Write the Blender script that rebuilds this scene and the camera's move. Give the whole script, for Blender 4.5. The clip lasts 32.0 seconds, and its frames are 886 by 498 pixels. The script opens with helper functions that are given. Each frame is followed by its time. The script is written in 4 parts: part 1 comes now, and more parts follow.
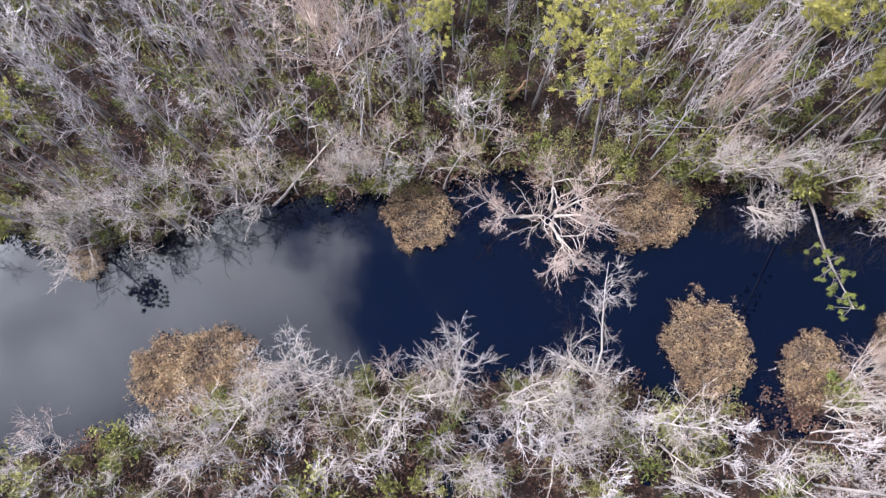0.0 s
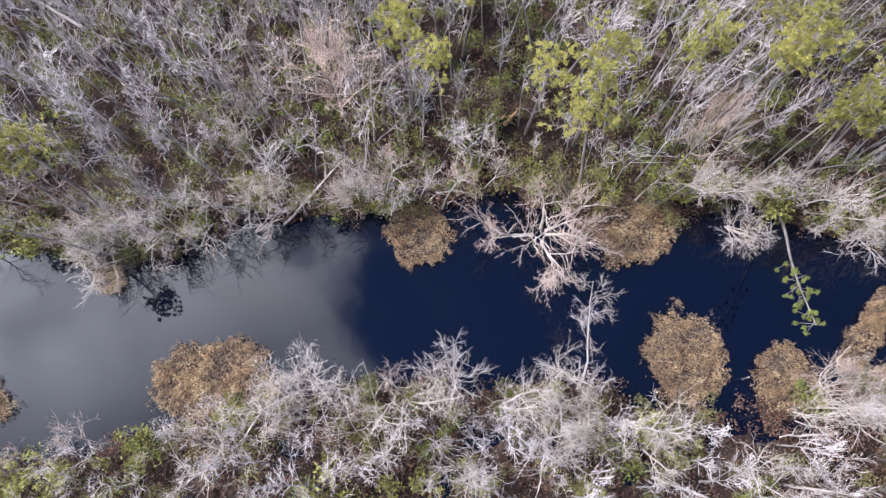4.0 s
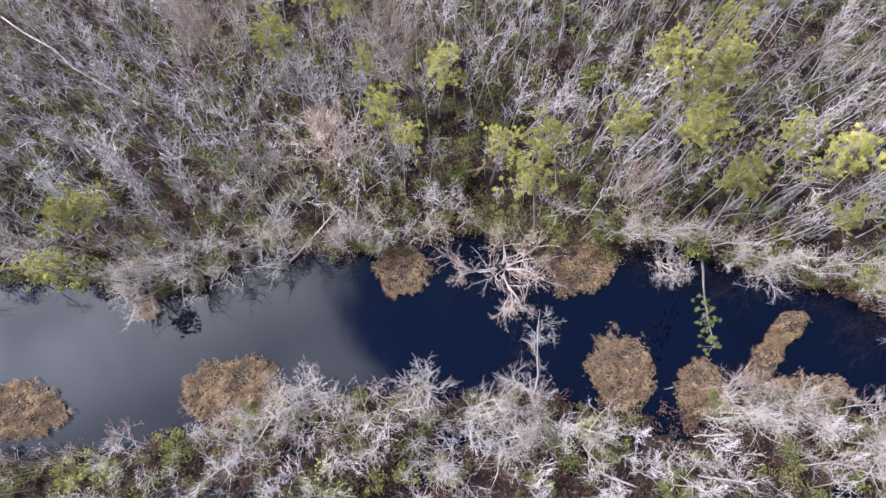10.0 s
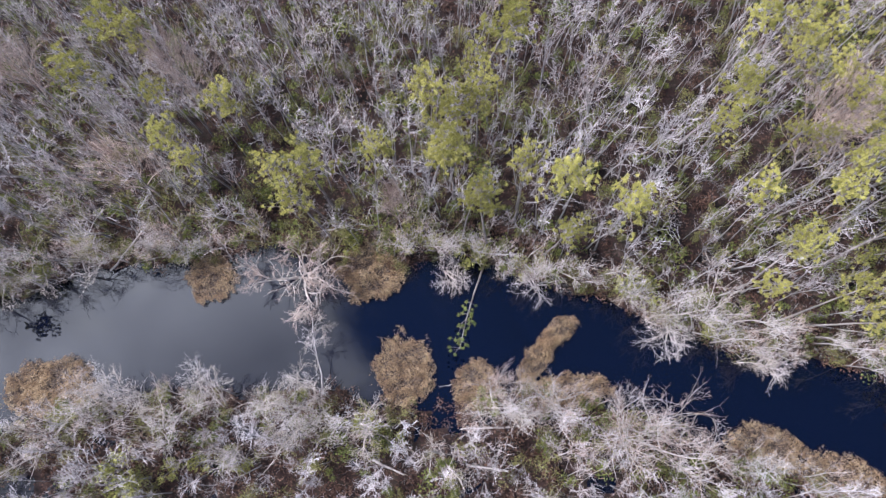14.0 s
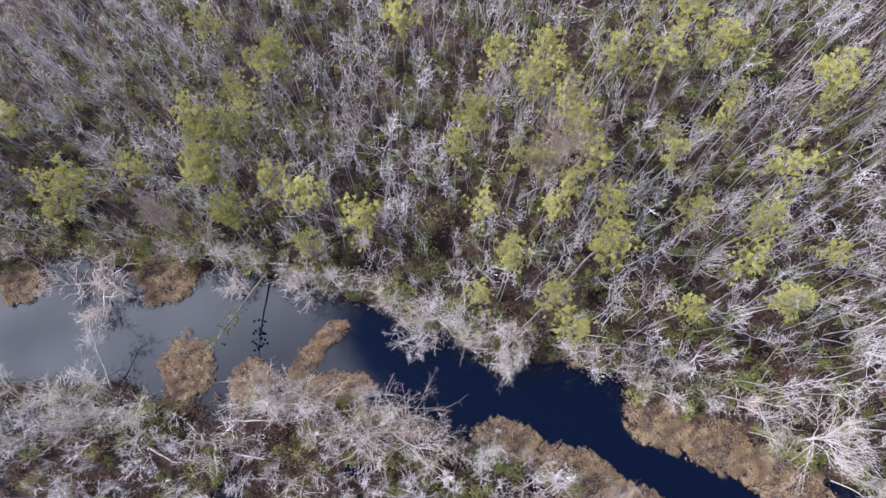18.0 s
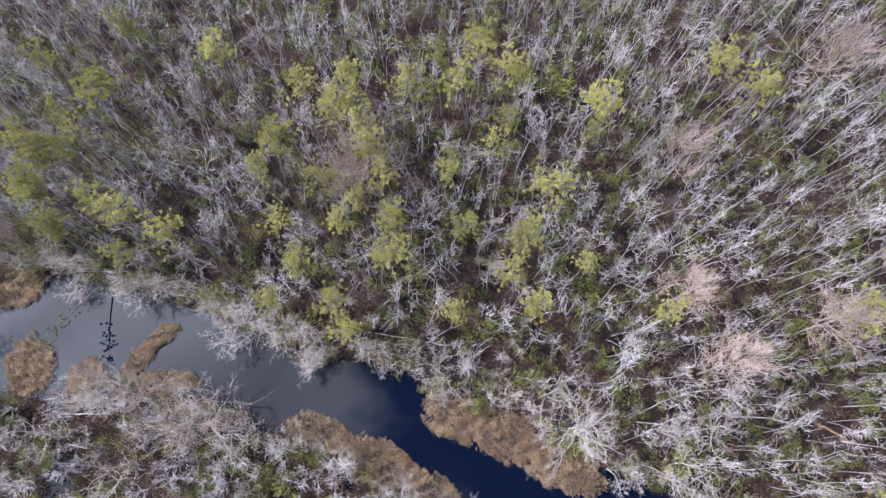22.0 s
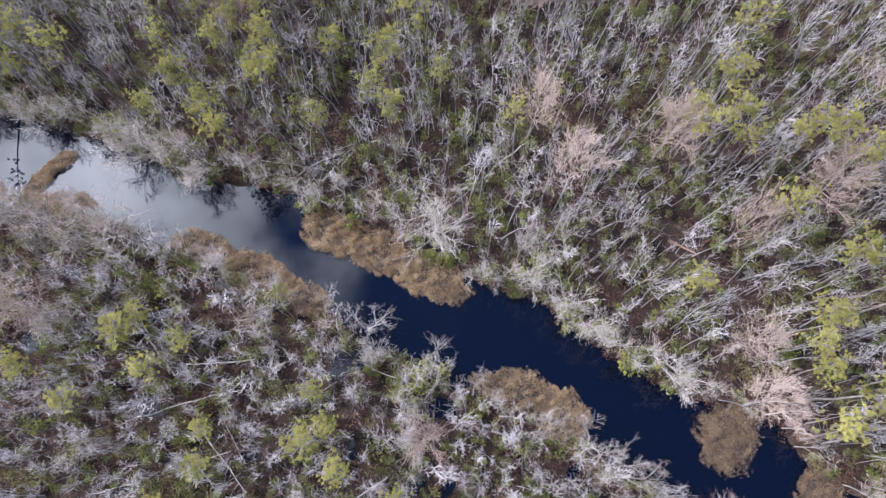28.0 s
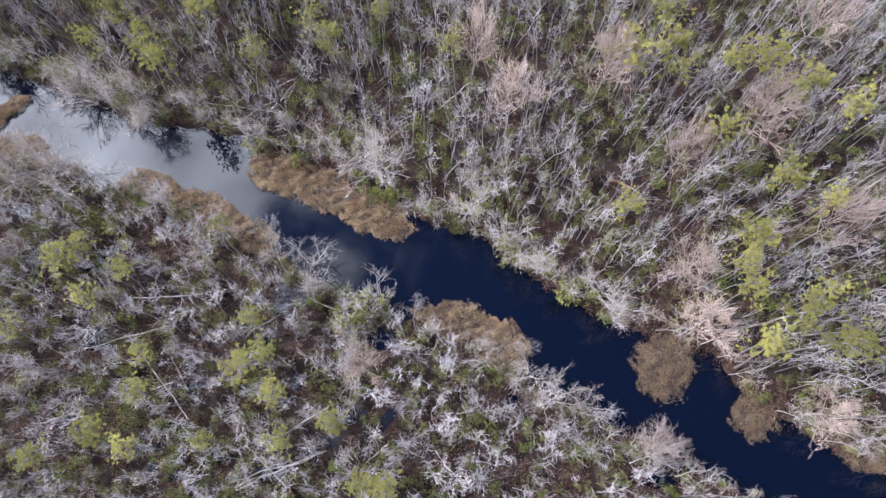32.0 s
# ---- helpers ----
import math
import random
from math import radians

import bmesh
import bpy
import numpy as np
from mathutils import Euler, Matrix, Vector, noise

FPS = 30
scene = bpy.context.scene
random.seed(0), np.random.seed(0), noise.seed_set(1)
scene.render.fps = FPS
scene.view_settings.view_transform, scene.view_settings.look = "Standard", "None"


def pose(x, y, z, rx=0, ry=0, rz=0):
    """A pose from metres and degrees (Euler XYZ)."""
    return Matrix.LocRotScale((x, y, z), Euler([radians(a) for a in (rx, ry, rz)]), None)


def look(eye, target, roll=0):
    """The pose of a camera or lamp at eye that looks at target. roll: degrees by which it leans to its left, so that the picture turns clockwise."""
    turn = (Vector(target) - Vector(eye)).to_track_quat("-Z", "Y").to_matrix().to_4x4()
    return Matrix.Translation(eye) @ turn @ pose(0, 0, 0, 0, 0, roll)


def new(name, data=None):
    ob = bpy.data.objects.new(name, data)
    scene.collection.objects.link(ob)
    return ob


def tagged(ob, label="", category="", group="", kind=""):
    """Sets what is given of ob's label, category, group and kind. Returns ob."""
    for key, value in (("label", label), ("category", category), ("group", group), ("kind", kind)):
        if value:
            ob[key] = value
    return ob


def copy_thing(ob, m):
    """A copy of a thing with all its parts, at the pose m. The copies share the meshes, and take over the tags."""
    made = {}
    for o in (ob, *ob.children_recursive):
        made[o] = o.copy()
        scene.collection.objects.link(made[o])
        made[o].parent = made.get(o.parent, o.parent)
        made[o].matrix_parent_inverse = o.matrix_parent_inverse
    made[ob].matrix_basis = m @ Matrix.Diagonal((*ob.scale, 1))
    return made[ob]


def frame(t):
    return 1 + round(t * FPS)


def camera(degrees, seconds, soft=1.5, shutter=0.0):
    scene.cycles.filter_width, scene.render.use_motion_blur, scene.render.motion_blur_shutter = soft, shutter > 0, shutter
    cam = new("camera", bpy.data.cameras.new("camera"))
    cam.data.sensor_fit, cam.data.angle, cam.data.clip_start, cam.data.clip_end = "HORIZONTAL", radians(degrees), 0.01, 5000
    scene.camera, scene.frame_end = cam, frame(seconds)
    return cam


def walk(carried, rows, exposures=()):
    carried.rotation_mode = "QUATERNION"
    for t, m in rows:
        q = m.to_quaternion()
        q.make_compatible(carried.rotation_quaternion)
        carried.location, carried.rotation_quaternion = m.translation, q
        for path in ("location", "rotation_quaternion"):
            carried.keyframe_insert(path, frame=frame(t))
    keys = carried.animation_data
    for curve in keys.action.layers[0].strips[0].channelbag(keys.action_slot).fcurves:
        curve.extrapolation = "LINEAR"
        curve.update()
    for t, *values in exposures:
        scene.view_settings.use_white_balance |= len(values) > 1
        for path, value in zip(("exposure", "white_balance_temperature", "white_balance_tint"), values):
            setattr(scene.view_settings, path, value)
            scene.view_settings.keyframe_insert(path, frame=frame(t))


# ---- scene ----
# ---- camera and path ----
cam = camera(66.0, 32.0, soft=1.38)
# seconds, x, y, z, degrees below the horizon, turn, roll
PATH = [
    (0, -0.00, -0.00, 45.00, 75.52, 0.03, -0.06),
    (1, -0.02, 0.01, 45.86, 75.54, 0.04, -0.04),
    (2, 0.12, 0.34, 46.58, 75.57, 0.05, -0.03),
    (2.5, 0.15, 0.47, 47.09, 75.59, 0.05, -0.02),
    (4.5, 0.09, 0.45, 49.56, 75.76, 0.03, -0.02),
    (5, 0.06, 0.46, 50.53, 75.79, 0.02, -0.03),
    (5.5, 0.06, 0.48, 51.46, 75.82, 0.02, -0.04),
    (6, 0.06, 0.51, 52.40, 75.86, 0.02, -0.05),
    (6.5, 0.05, 0.54, 53.34, 75.90, 0.02, -0.07),
    (7, 0.03, 0.58, 54.24, 75.93, 0.02, -0.08),
    (7.5, 0.01, 0.62, 55.14, 75.96, 0.02, -0.10),
    (8, -0.00, 0.67, 55.97, 75.98, 0.03, -0.12),
    (8.5, -0.01, 0.73, 56.77, 75.99, 0.03, -0.14),
    (9, 0.17, 0.82, 57.65, 75.99, 0.03, -0.15),
    (9.5, 0.88, 0.91, 58.71, 75.98, 0.04, -0.16),
    (10, 2.03, 0.94, 59.60, 75.97, 0.04, -0.17),
    (10.5, 3.59, 0.96, 60.39, 75.94, 0.04, -0.18),
    (11, 5.52, 0.94, 61.20, 75.91, 0.04, -0.20),
    (11.5, 7.71, 0.88, 61.94, 75.87, 0.04, -0.21),
    (12, 10.11, 0.76, 62.63, 75.83, 0.03, -0.21),
    (12.5, 12.67, 0.60, 63.41, 75.78, 0.03, -0.22),
    (13, 15.35, 0.43, 64.16, 75.73, 0.03, -0.21),
    (13.5, 18.12, 0.23, 64.85, 75.67, 0.03, -0.20),
    (14, 20.95, 0.01, 65.58, 75.61, 0.04, -0.19),
    (14.5, 23.83, -0.20, 66.37, 75.54, 0.07, -0.15),
    (16.5, 35.28, -0.97, 69.25, 74.93, 0.26, 0.14),
    (17, 38.19, -1.23, 70.15, 74.83, 0.27, 0.16),
    (17.5, 41.04, -1.52, 71.12, 74.73, 0.27, 0.16),
    (18, 43.86, -1.77, 72.04, 74.63, 0.27, 0.16),
    (18.5, 46.66, -2.01, 72.92, 74.53, 0.27, 0.15),
    (19, 49.39, -2.24, 73.88, 74.43, 0.27, 0.14),
    (19.5, 52.07, -2.43, 74.87, 74.34, 0.27, 0.13),
    (20, 54.72, -2.62, 75.86, 74.26, 0.28, 0.12),
    (20.5, 57.33, -2.80, 76.81, 74.19, 0.30, 0.12),
    (21, 59.88, -2.95, 77.69, 74.14, 0.31, 0.11),
    (21.5, 62.37, -3.07, 78.53, 74.10, 0.33, 0.11),
    (22, 64.64, -3.23, 79.20, 74.08, 0.35, 0.11),
    (22.5, 66.53, -3.53, 79.63, 74.07, 0.37, 0.11),
    (23, 68.07, -4.16, 79.90, 74.07, 0.39, 0.11),
    (23.5, 69.36, -5.25, 80.08, 74.07, 0.40, 0.11),
    (24, 70.45, -6.75, 80.07, 74.08, 0.41, 0.11),
    (24.5, 71.32, -8.60, 79.90, 74.09, 0.42, 0.12),
    (26.5, 74.55, -18.10, 79.62, 74.11, 0.49, 0.19),
    (27, 75.95, -20.40, 79.18, 74.11, 0.49, 0.20),
    (27.5, 77.63, -22.51, 78.89, 74.11, 0.49, 0.20),
    (28, 79.63, -24.39, 78.63, 74.11, 0.48, 0.20),
    (28.5, 81.82, -26.03, 78.42, 74.12, 0.47, 0.20),
    (29, 83.75, -27.42, 78.31, 74.12, 0.46, 0.19),
    (29.5, 85.07, -28.64, 78.22, 74.13, 0.44, 0.18),
    (30, 85.86, -29.72, 78.12, 74.13, 0.41, 0.16),
    (30.5, 86.27, -30.61, 78.05, 74.13, 0.38, 0.13),
    (31, 86.38, -31.26, 78.02, 74.13, 0.35, 0.10),
    (31.5, 86.37, -31.66, 77.99, 74.13, 0.32, 0.07),
    (32, 86.31, -31.90, 77.97, 74.13, 0.29, 0.05),
]
walk(cam, [(t, pose(x, y, z, 90 - dip, 0, turn) @ pose(0, 0, 0, 0, 0, roll)) for t, x, y, z, dip, turn, roll in PATH],
     exposures=[(0.0, 0.28, 6600, 20), (9.0, 0.19, 6480, 21), (20.0, 0.06, 6230, 22), (32.0, 0.03, 6300, 20)])

# ---- world and sun ----
SUN_AZ, SUN_EL = radians(172), radians(48)      # direction towards the sun: azimuth from +x, counter-clockwise
world = bpy.data.worlds.new("sky")
scene.world = world
world.use_nodes = True
nt = world.node_tree
nt.nodes.clear()


def node(tree, kind, **kw):
    n = tree.nodes.new(kind)
    for k, v in kw.items():
        n.inputs[k].default_value = v
    return n


def maths(tree, op, a, b=None, clamp=False):
    n = tree.nodes.new("ShaderNodeMath")
    n.operation = op
    n.use_clamp = clamp
    for i, v in enumerate((a, b)):
        if v is None:
            continue
        if isinstance(v, (int, float)):
            n.inputs[i].default_value = v
        else:
            tree.links.new(v, n.inputs[i])
    return n.outputs[0]


sky = nt.nodes.new("ShaderNodeTexSky")
sky.sky_type = "NISHITA"
sky.sun_disc = False
sky.sun_elevation = SUN_EL
sky.sun_rotation = radians(90) - SUN_AZ
sky.air_density, sky.dust_density, sky.ozone_density = 1.0, 0.0, 5.0
clear = nt.nodes.new("ShaderNodeBackground")
clear.inputs["Strength"].default_value = 0.136
nt.links.new(sky.outputs[0], clear.inputs["Color"])
# a broken cloud bank on the sun's side: a layer seen on a plane overhead
geo = nt.nodes.new("ShaderNodeTexCoord")
sep = nt.nodes.new("ShaderNodeSeparateXYZ")
nt.links.new(geo.outputs["Generated"], sep.inputs[0])
high = maths(nt, "MAXIMUM", sep.outputs[2], 0.06)
cu, cv = maths(nt, "DIVIDE", sep.outputs[0], high), maths(nt, "DIVIDE", sep.outputs[1], high)
flat = nt.nodes.new("ShaderNodeCombineXYZ")
nt.links.new(cu, flat.inputs[0])
nt.links.new(cv, flat.inputs[1])
puffs = node(nt, "ShaderNodeTexNoise", Scale=4.6, Detail=5.0, Roughness=0.48, Distortion=0.3)
nt.links.new(flat.outputs[0], puffs.inputs["Vector"])
edge = maths(nt, "SUBTRACT", maths(nt, "MULTIPLY", cu, -1.0), 0.135)
edge = maths(nt, "ADD", edge, maths(nt, "MULTIPLY", maths(nt, "SUBTRACT", puffs.outputs["Fac"], 0.5), 0.95))
cover = nt.nodes.new("ShaderNodeMapRange")
cover.interpolation_type = "SMOOTHSTEP"
cover.inputs["From Min"].default_value, cover.inputs["From Max"].default_value = -0.07, 0.13
nt.links.new(edge, cover.inputs["Value"])
glow = nt.nodes.new("ShaderNodeMapRange")
glow.inputs["From Min"].default_value, glow.inputs["From Max"].default_value = 0.45, 1.4
glow.inputs["To Min"].default_value, glow.inputs["To Max"].default_value = 1.55, 7.2
nt.links.new(maths(nt, "ADD", maths(nt, "MULTIPLY", cu, -1.0), maths(nt, "MULTIPLY", cv, 2.0)), glow.inputs["Value"])
lumpy = maths(nt, "MULTIPLY_ADD", glow.outputs[0], 0.32)
lumpy.node.inputs[2].default_value = 0.55
puff_light = maths(nt, "ADD", maths(nt, "MULTIPLY", maths(nt, "SUBTRACT", puffs.outputs["Fac"], 0.5), lumpy), 0.9)
puff_light = maths(nt, "MAXIMUM", puff_light, 0.15)
cloud = node(nt, "ShaderNodeBackground", Color=(0.85, 0.95, 1.03, 1))
nt.links.new(maths(nt, "MULTIPLY", glow.outputs[0], puff_light), cloud.inputs["Strength"])
# thin wisps off the edge of the bank
shreds = node(nt, "ShaderNodeTexNoise", Scale=7.5, Detail=5.0, Roughness=0.55, Distortion=0.6)
nt.links.new(flat.outputs[0], shreds.inputs["Vector"])
torn = nt.nodes.new("ShaderNodeMapRange")
torn.interpolation_type = "SMOOTHSTEP"
torn.inputs["From Min"].default_value, torn.inputs["From Max"].default_value = 0.5, 0.74
torn.inputs["To Max"].default_value = 0.5
nt.links.new(shreds.outputs["Fac"], torn.inputs["Value"])
fringe = nt.nodes.new("ShaderNodeMapRange")
fringe.interpolation_type = "SMOOTHSTEP"
fringe.inputs["From Min"].default_value, fringe.inputs["From Max"].default_value = 0.06, -0.12
nt.links.new(cu, fringe.inputs["Value"])
veil = maths(nt, "MAXIMUM", cover.outputs[0], maths(nt, "MULTIPLY", torn.outputs[0], fringe.outputs[0]))
both = nt.nodes.new("ShaderNodeMixShader")
nt.links.new(veil, both.inputs[0])
nt.links.new(clear.outputs[0], both.inputs[1])
nt.links.new(cloud.outputs[0], both.inputs[2])
out = nt.nodes.new("ShaderNodeOutputWorld")
nt.links.new(both.outputs[0], out.inputs[0])

sun = new("sun", bpy.data.lights.new("sun", "SUN"))
sun.data.energy, sun.data.angle, sun.data.color = 4.45, radians(3), (1.0, 0.965, 0.93)
sun.matrix_world = look((0, 0, 0), (-math.cos(SUN_AZ) * math.cos(SUN_EL), -math.sin(SUN_AZ) * math.cos(SUN_EL), -math.sin(SUN_EL)))


# ---- materials ----
def surface(name, colours, scale=1.0, rough=0.85, vary="place", grain=25.0, bump=0.0, see=0.0, broadly=0.45, rich=0.5):
    """colours: list of (position, rgb). vary: place (broad noise), thing (per object), piece (per island)."""
    m = bpy.data.materials.new(name)
    m.use_nodes = True
    t = m.node_tree
    p = t.nodes["Principled BSDF"]
    p.inputs["Roughness"].default_value = rough
    p.inputs["Specular IOR Level"].default_value = 0.25
    where = t.nodes.new("ShaderNodeNewGeometry")
    broad = node(t, "ShaderNodeTexNoise", Scale=scale, Detail=3.0, Roughness=0.6)
    t.links.new(where.outputs["Position"], broad.inputs["Vector"])
    value = maths(t, "MULTIPLY_ADD", broad.outputs["Fac"], 1.8)
    value.node.inputs[2].default_value = -0.4
    if vary == "thing":
        info = t.nodes.new("ShaderNodeObjectInfo")
        value = maths(t, "ADD", maths(t, "MULTIPLY", value, 0.4), maths(t, "MULTIPLY", info.outputs["Random"], 0.6))
    if vary == "piece":
        value = maths(t, "ADD", maths(t, "MULTIPLY", value, broadly), maths(t, "MULTIPLY", where.outputs["Random Per Island"], 1.0 - broadly))
    fine = node(t, "ShaderNodeTexNoise", Scale=grain, Detail=5.0, Roughness=0.7)
    t.links.new(where.outputs["Position"], fine.inputs["Vector"])
    value = maths(t, "ADD", value, maths(t, "MULTIPLY", maths(t, "SUBTRACT", fine.outputs["Fac"], 0.5), rich))
    ramp = t.nodes.new("ShaderNodeValToRGB")
    while len(ramp.color_ramp.elements) < len(colours):
        ramp.color_ramp.elements.new(0.5)
    for e, (pos, rgb) in zip(ramp.color_ramp.elements, colours):
        e.position, e.color = pos, (*rgb, 1)
    t.links.new(value, ramp.inputs[0])
    t.links.new(ramp.outputs[0], p.inputs["Base Color"])
    if bump:
        b = node(t, "ShaderNodeBump", Strength=bump, Distance=0.05)
        t.links.new(fine.outputs["Fac"], b.inputs["Height"])
        t.links.new(b.outputs[0], p.inputs["Normal"])
    if see:
        glow_through = t.nodes.new("ShaderNodeBsdfTranslucent")
        t.links.new(ramp.outputs[0], glow_through.inputs["Color"])
        mix = node(t, "ShaderNodeMixShader", Fac=see)
        t.links.new(p.outputs[0], mix.inputs[1])
        t.links.new(glow_through.outputs[0], mix.inputs[2])
        t.links.new(mix.outputs[0], t.nodes["Material Output"].inputs[0])
    return m


BARK = surface("pale_bark", [(0.1, (0.22, 0.20, 0.19)), (0.5, (0.39, 0.36, 0.345)), (0.9, (0.60, 0.565, 0.545))], 0.25, vary="thing", bump=0.3)
TWIG = surface("pale_twigs", [(0.1, (0.28, 0.235, 0.20)), (0.3, (0.41, 0.36, 0.305)), (0.5, (0.43, 0.39, 0.37)), (0.68, (0.455, 0.42, 0.42)), (0.9, (0.58, 0.53, 0.50))], 0.25, vary="thing")
WOODS_BARK = surface("woodland_bark", [(0.1, (0.15, 0.14, 0.137)), (0.5, (0.285, 0.268, 0.268)), (0.9, (0.45, 0.43, 0.43))], 0.3, bump=0.3)
WOODS_TWIG = surface("woodland_twigs", [(0.1, (0.27, 0.215, 0.195)), (0.38, (0.435, 0.395, 0.395)), (0.62, (0.475, 0.447, 0.46)), (0.9, (0.60, 0.57, 0.57))], 0.17)
CREAM = surface("bleached_limbs", [(0.1, (0.38, 0.335, 0.305)), (0.5, (0.51, 0.455, 0.42)), (0.9, (0.66, 0.605, 0.57))], 0.6, bump=0.3)
PINK_TWIG = surface("pinkish_twigs", [(0.1, (0.29, 0.22, 0.188)), (0.5, (0.40, 0.312, 0.27)), (0.9, (0.50, 0.40, 0.35))], 0.4, vary="thing")
PINE_BARK = surface("pine_bark", [(0.1, (0.12, 0.105, 0.098)), (0.5, (0.21, 0.185, 0.175)), (0.9, (0.33, 0.30, 0.29))], 0.5, grain=14, bump=0.5)
NEEDLE = surface("pine_needles", [(0.1, (0.145, 0.145, 0.04)), (0.5, (0.31, 0.295, 0.088)), (0.9, (0.50, 0.465, 0.15))], 0.2, vary="piece", see=0.25, broadly=0.6)
GREEN = surface("evergreen_leaves", [(0.1, (0.045, 0.06, 0.018)), (0.5, (0.115, 0.138, 0.036)), (0.9, (0.23, 0.25, 0.06))], 0.35, rough=0.6, vary="piece", see=0.2)
FRESH = surface("fresh_green_leaves", [(0.1, (0.11, 0.118, 0.03)), (0.5, (0.24, 0.245, 0.07)), (0.9, (0.39, 0.385, 0.13))], 0.35, rough=0.6, vary="piece", see=0.2)
OLIVE = surface("olive_leaves", [(0.1, (0.085, 0.09, 0.03)), (0.5, (0.165, 0.16, 0.06)), (0.9, (0.29, 0.275, 0.11))], 0.3, rough=0.7, vary="piece", see=0.2)
RUSSET = surface("russet_leaves", [(0.1, (0.042, 0.024, 0.018)), (0.5, (0.112, 0.064, 0.047)), (0.9, (0.22, 0.137, 0.102))], 0.4, vary="piece", see=0.15)
REED = surface("dead_marsh_leaves", [(0.1, (0.15, 0.11, 0.08)), (0.4, (0.34, 0.23, 0.142)), (0.65, (0.52, 0.39, 0.24)), (0.95, (0.77, 0.62, 0.41))], 0.75, vary="piece", see=0.2, broadly=0.68)
REED_BROWN = surface("brown_marsh_leaves", [(0.1, (0.12, 0.085, 0.06)), (0.4, (0.24, 0.165, 0.108)), (0.65, (0.38, 0.275, 0.175)), (0.95, (0.62, 0.48, 0.32))], 0.75, vary="piece", see=0.2, broadly=0.6)
THATCH = surface("matted_marsh_stalks", [(0.1, (0.11, 0.085, 0.07)), (0.5, (0.215, 0.17, 0.14)), (0.9, (0.35, 0.285, 0.235))], 0.8, vary="piece", broadly=0.5)
LOG = surface("bleached_wood", [(0.1, (0.25, 0.225, 0.21)), (0.5, (0.41, 0.375, 0.355)), (0.9, (0.58, 0.545, 0.525))], 1.2, bump=0.3)
ORANGE = surface("broken_heartwood", [(0.1, (0.22, 0.12, 0.075)), (0.5, (0.36, 0.215, 0.14)), (0.9, (0.50, 0.33, 0.23))], 1.5, bump=0.3)
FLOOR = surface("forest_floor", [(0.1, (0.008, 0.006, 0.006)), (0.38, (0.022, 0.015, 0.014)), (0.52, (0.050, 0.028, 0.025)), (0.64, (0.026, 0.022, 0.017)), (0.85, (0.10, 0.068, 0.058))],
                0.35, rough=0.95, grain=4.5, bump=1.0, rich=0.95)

WATER = bpy.data.materials.new("still_dark_water")
WATER.use_nodes = True
wt = WATER.node_tree
wp = wt.nodes["Principled BSDF"]
wp.inputs["Base Color"].default_value = (0.0003, 0.0016, 0.0088, 1)
wp.inputs["Roughness"].default_value = 0.03
wp.inputs["IOR"].default_value = 1.40
wp.inputs["Specular IOR Level"].default_value = 1.0
ripple = node(wt, "ShaderNodeTexNoise", Scale=0.9, Detail=3.0)
where = wt.nodes.new("ShaderNodeNewGeometry")
wt.links.new(where.outputs["Position"], ripple.inputs["Vector"])
wb = node(wt, "ShaderNodeBump", Strength=0.04, Distance=0.05)
wt.links.new(ripple.outputs["Fac"], wb.inputs["Height"])
wt.links.new(wb.outputs[0], wp.inputs["Normal"])


# ---- mesh tools ----
class Soup:
    """Triangles gathered piece by piece."""

    def __init__(self):
        self.v, self.f, self.n = [], [], 0

    def add(self, v, f):
        self.v.append(np.asarray(v, float))
        self.f.append(np.asarray(f, int) + self.n)
        self.n += len(v)

    def arrays(self):
        if not self.v:
            return np.zeros((0, 3)), np.zeros((0, 3), int)
        return np.concatenate(self.v), np.concatenate(self.f)


def mesh_of(name, v, f, mat, more=None):
    """more: vertices, faces and material of a second layer in the same mesh."""
    split = len(f)
    if more is not None and len(more[1]):
        f = np.concatenate([f, more[1] + len(v)])
        v = np.concatenate([v, more[0]])
    me = bpy.data.meshes.new(name)
    me.vertices.add(len(v))
    me.vertices.foreach_set("co", np.asarray(v, np.float32).ravel())
    me.loops.add(3 * len(f))
    me.loops.foreach_set("vertex_index", np.asarray(f, np.int32).ravel())
    me.polygons.add(len(f))
    me.polygons.foreach_set("loop_start", np.arange(0, 3 * len(f), 3, dtype=np.int32))
    me.materials.append(mat)
    if more is not None:
        me.materials.append(more[2])
        me.polygons.foreach_set("material_index", (np.arange(len(f)) >= split).astype(np.int32))
    me.update(calc_edges=True)
    return me


def part(name, soup, mat, parent, label="", tips=None, tip_mat=None):
    v, f = soup.arrays()
    more = None if tips is None else (*tips.arrays(), tip_mat)
    ob = new(name, mesh_of(name, v, f, mat, more))
    ob.parent = parent
    return tagged(ob, label)


def unit(v):
    return v / (np.linalg.norm(v) + 1e-9)


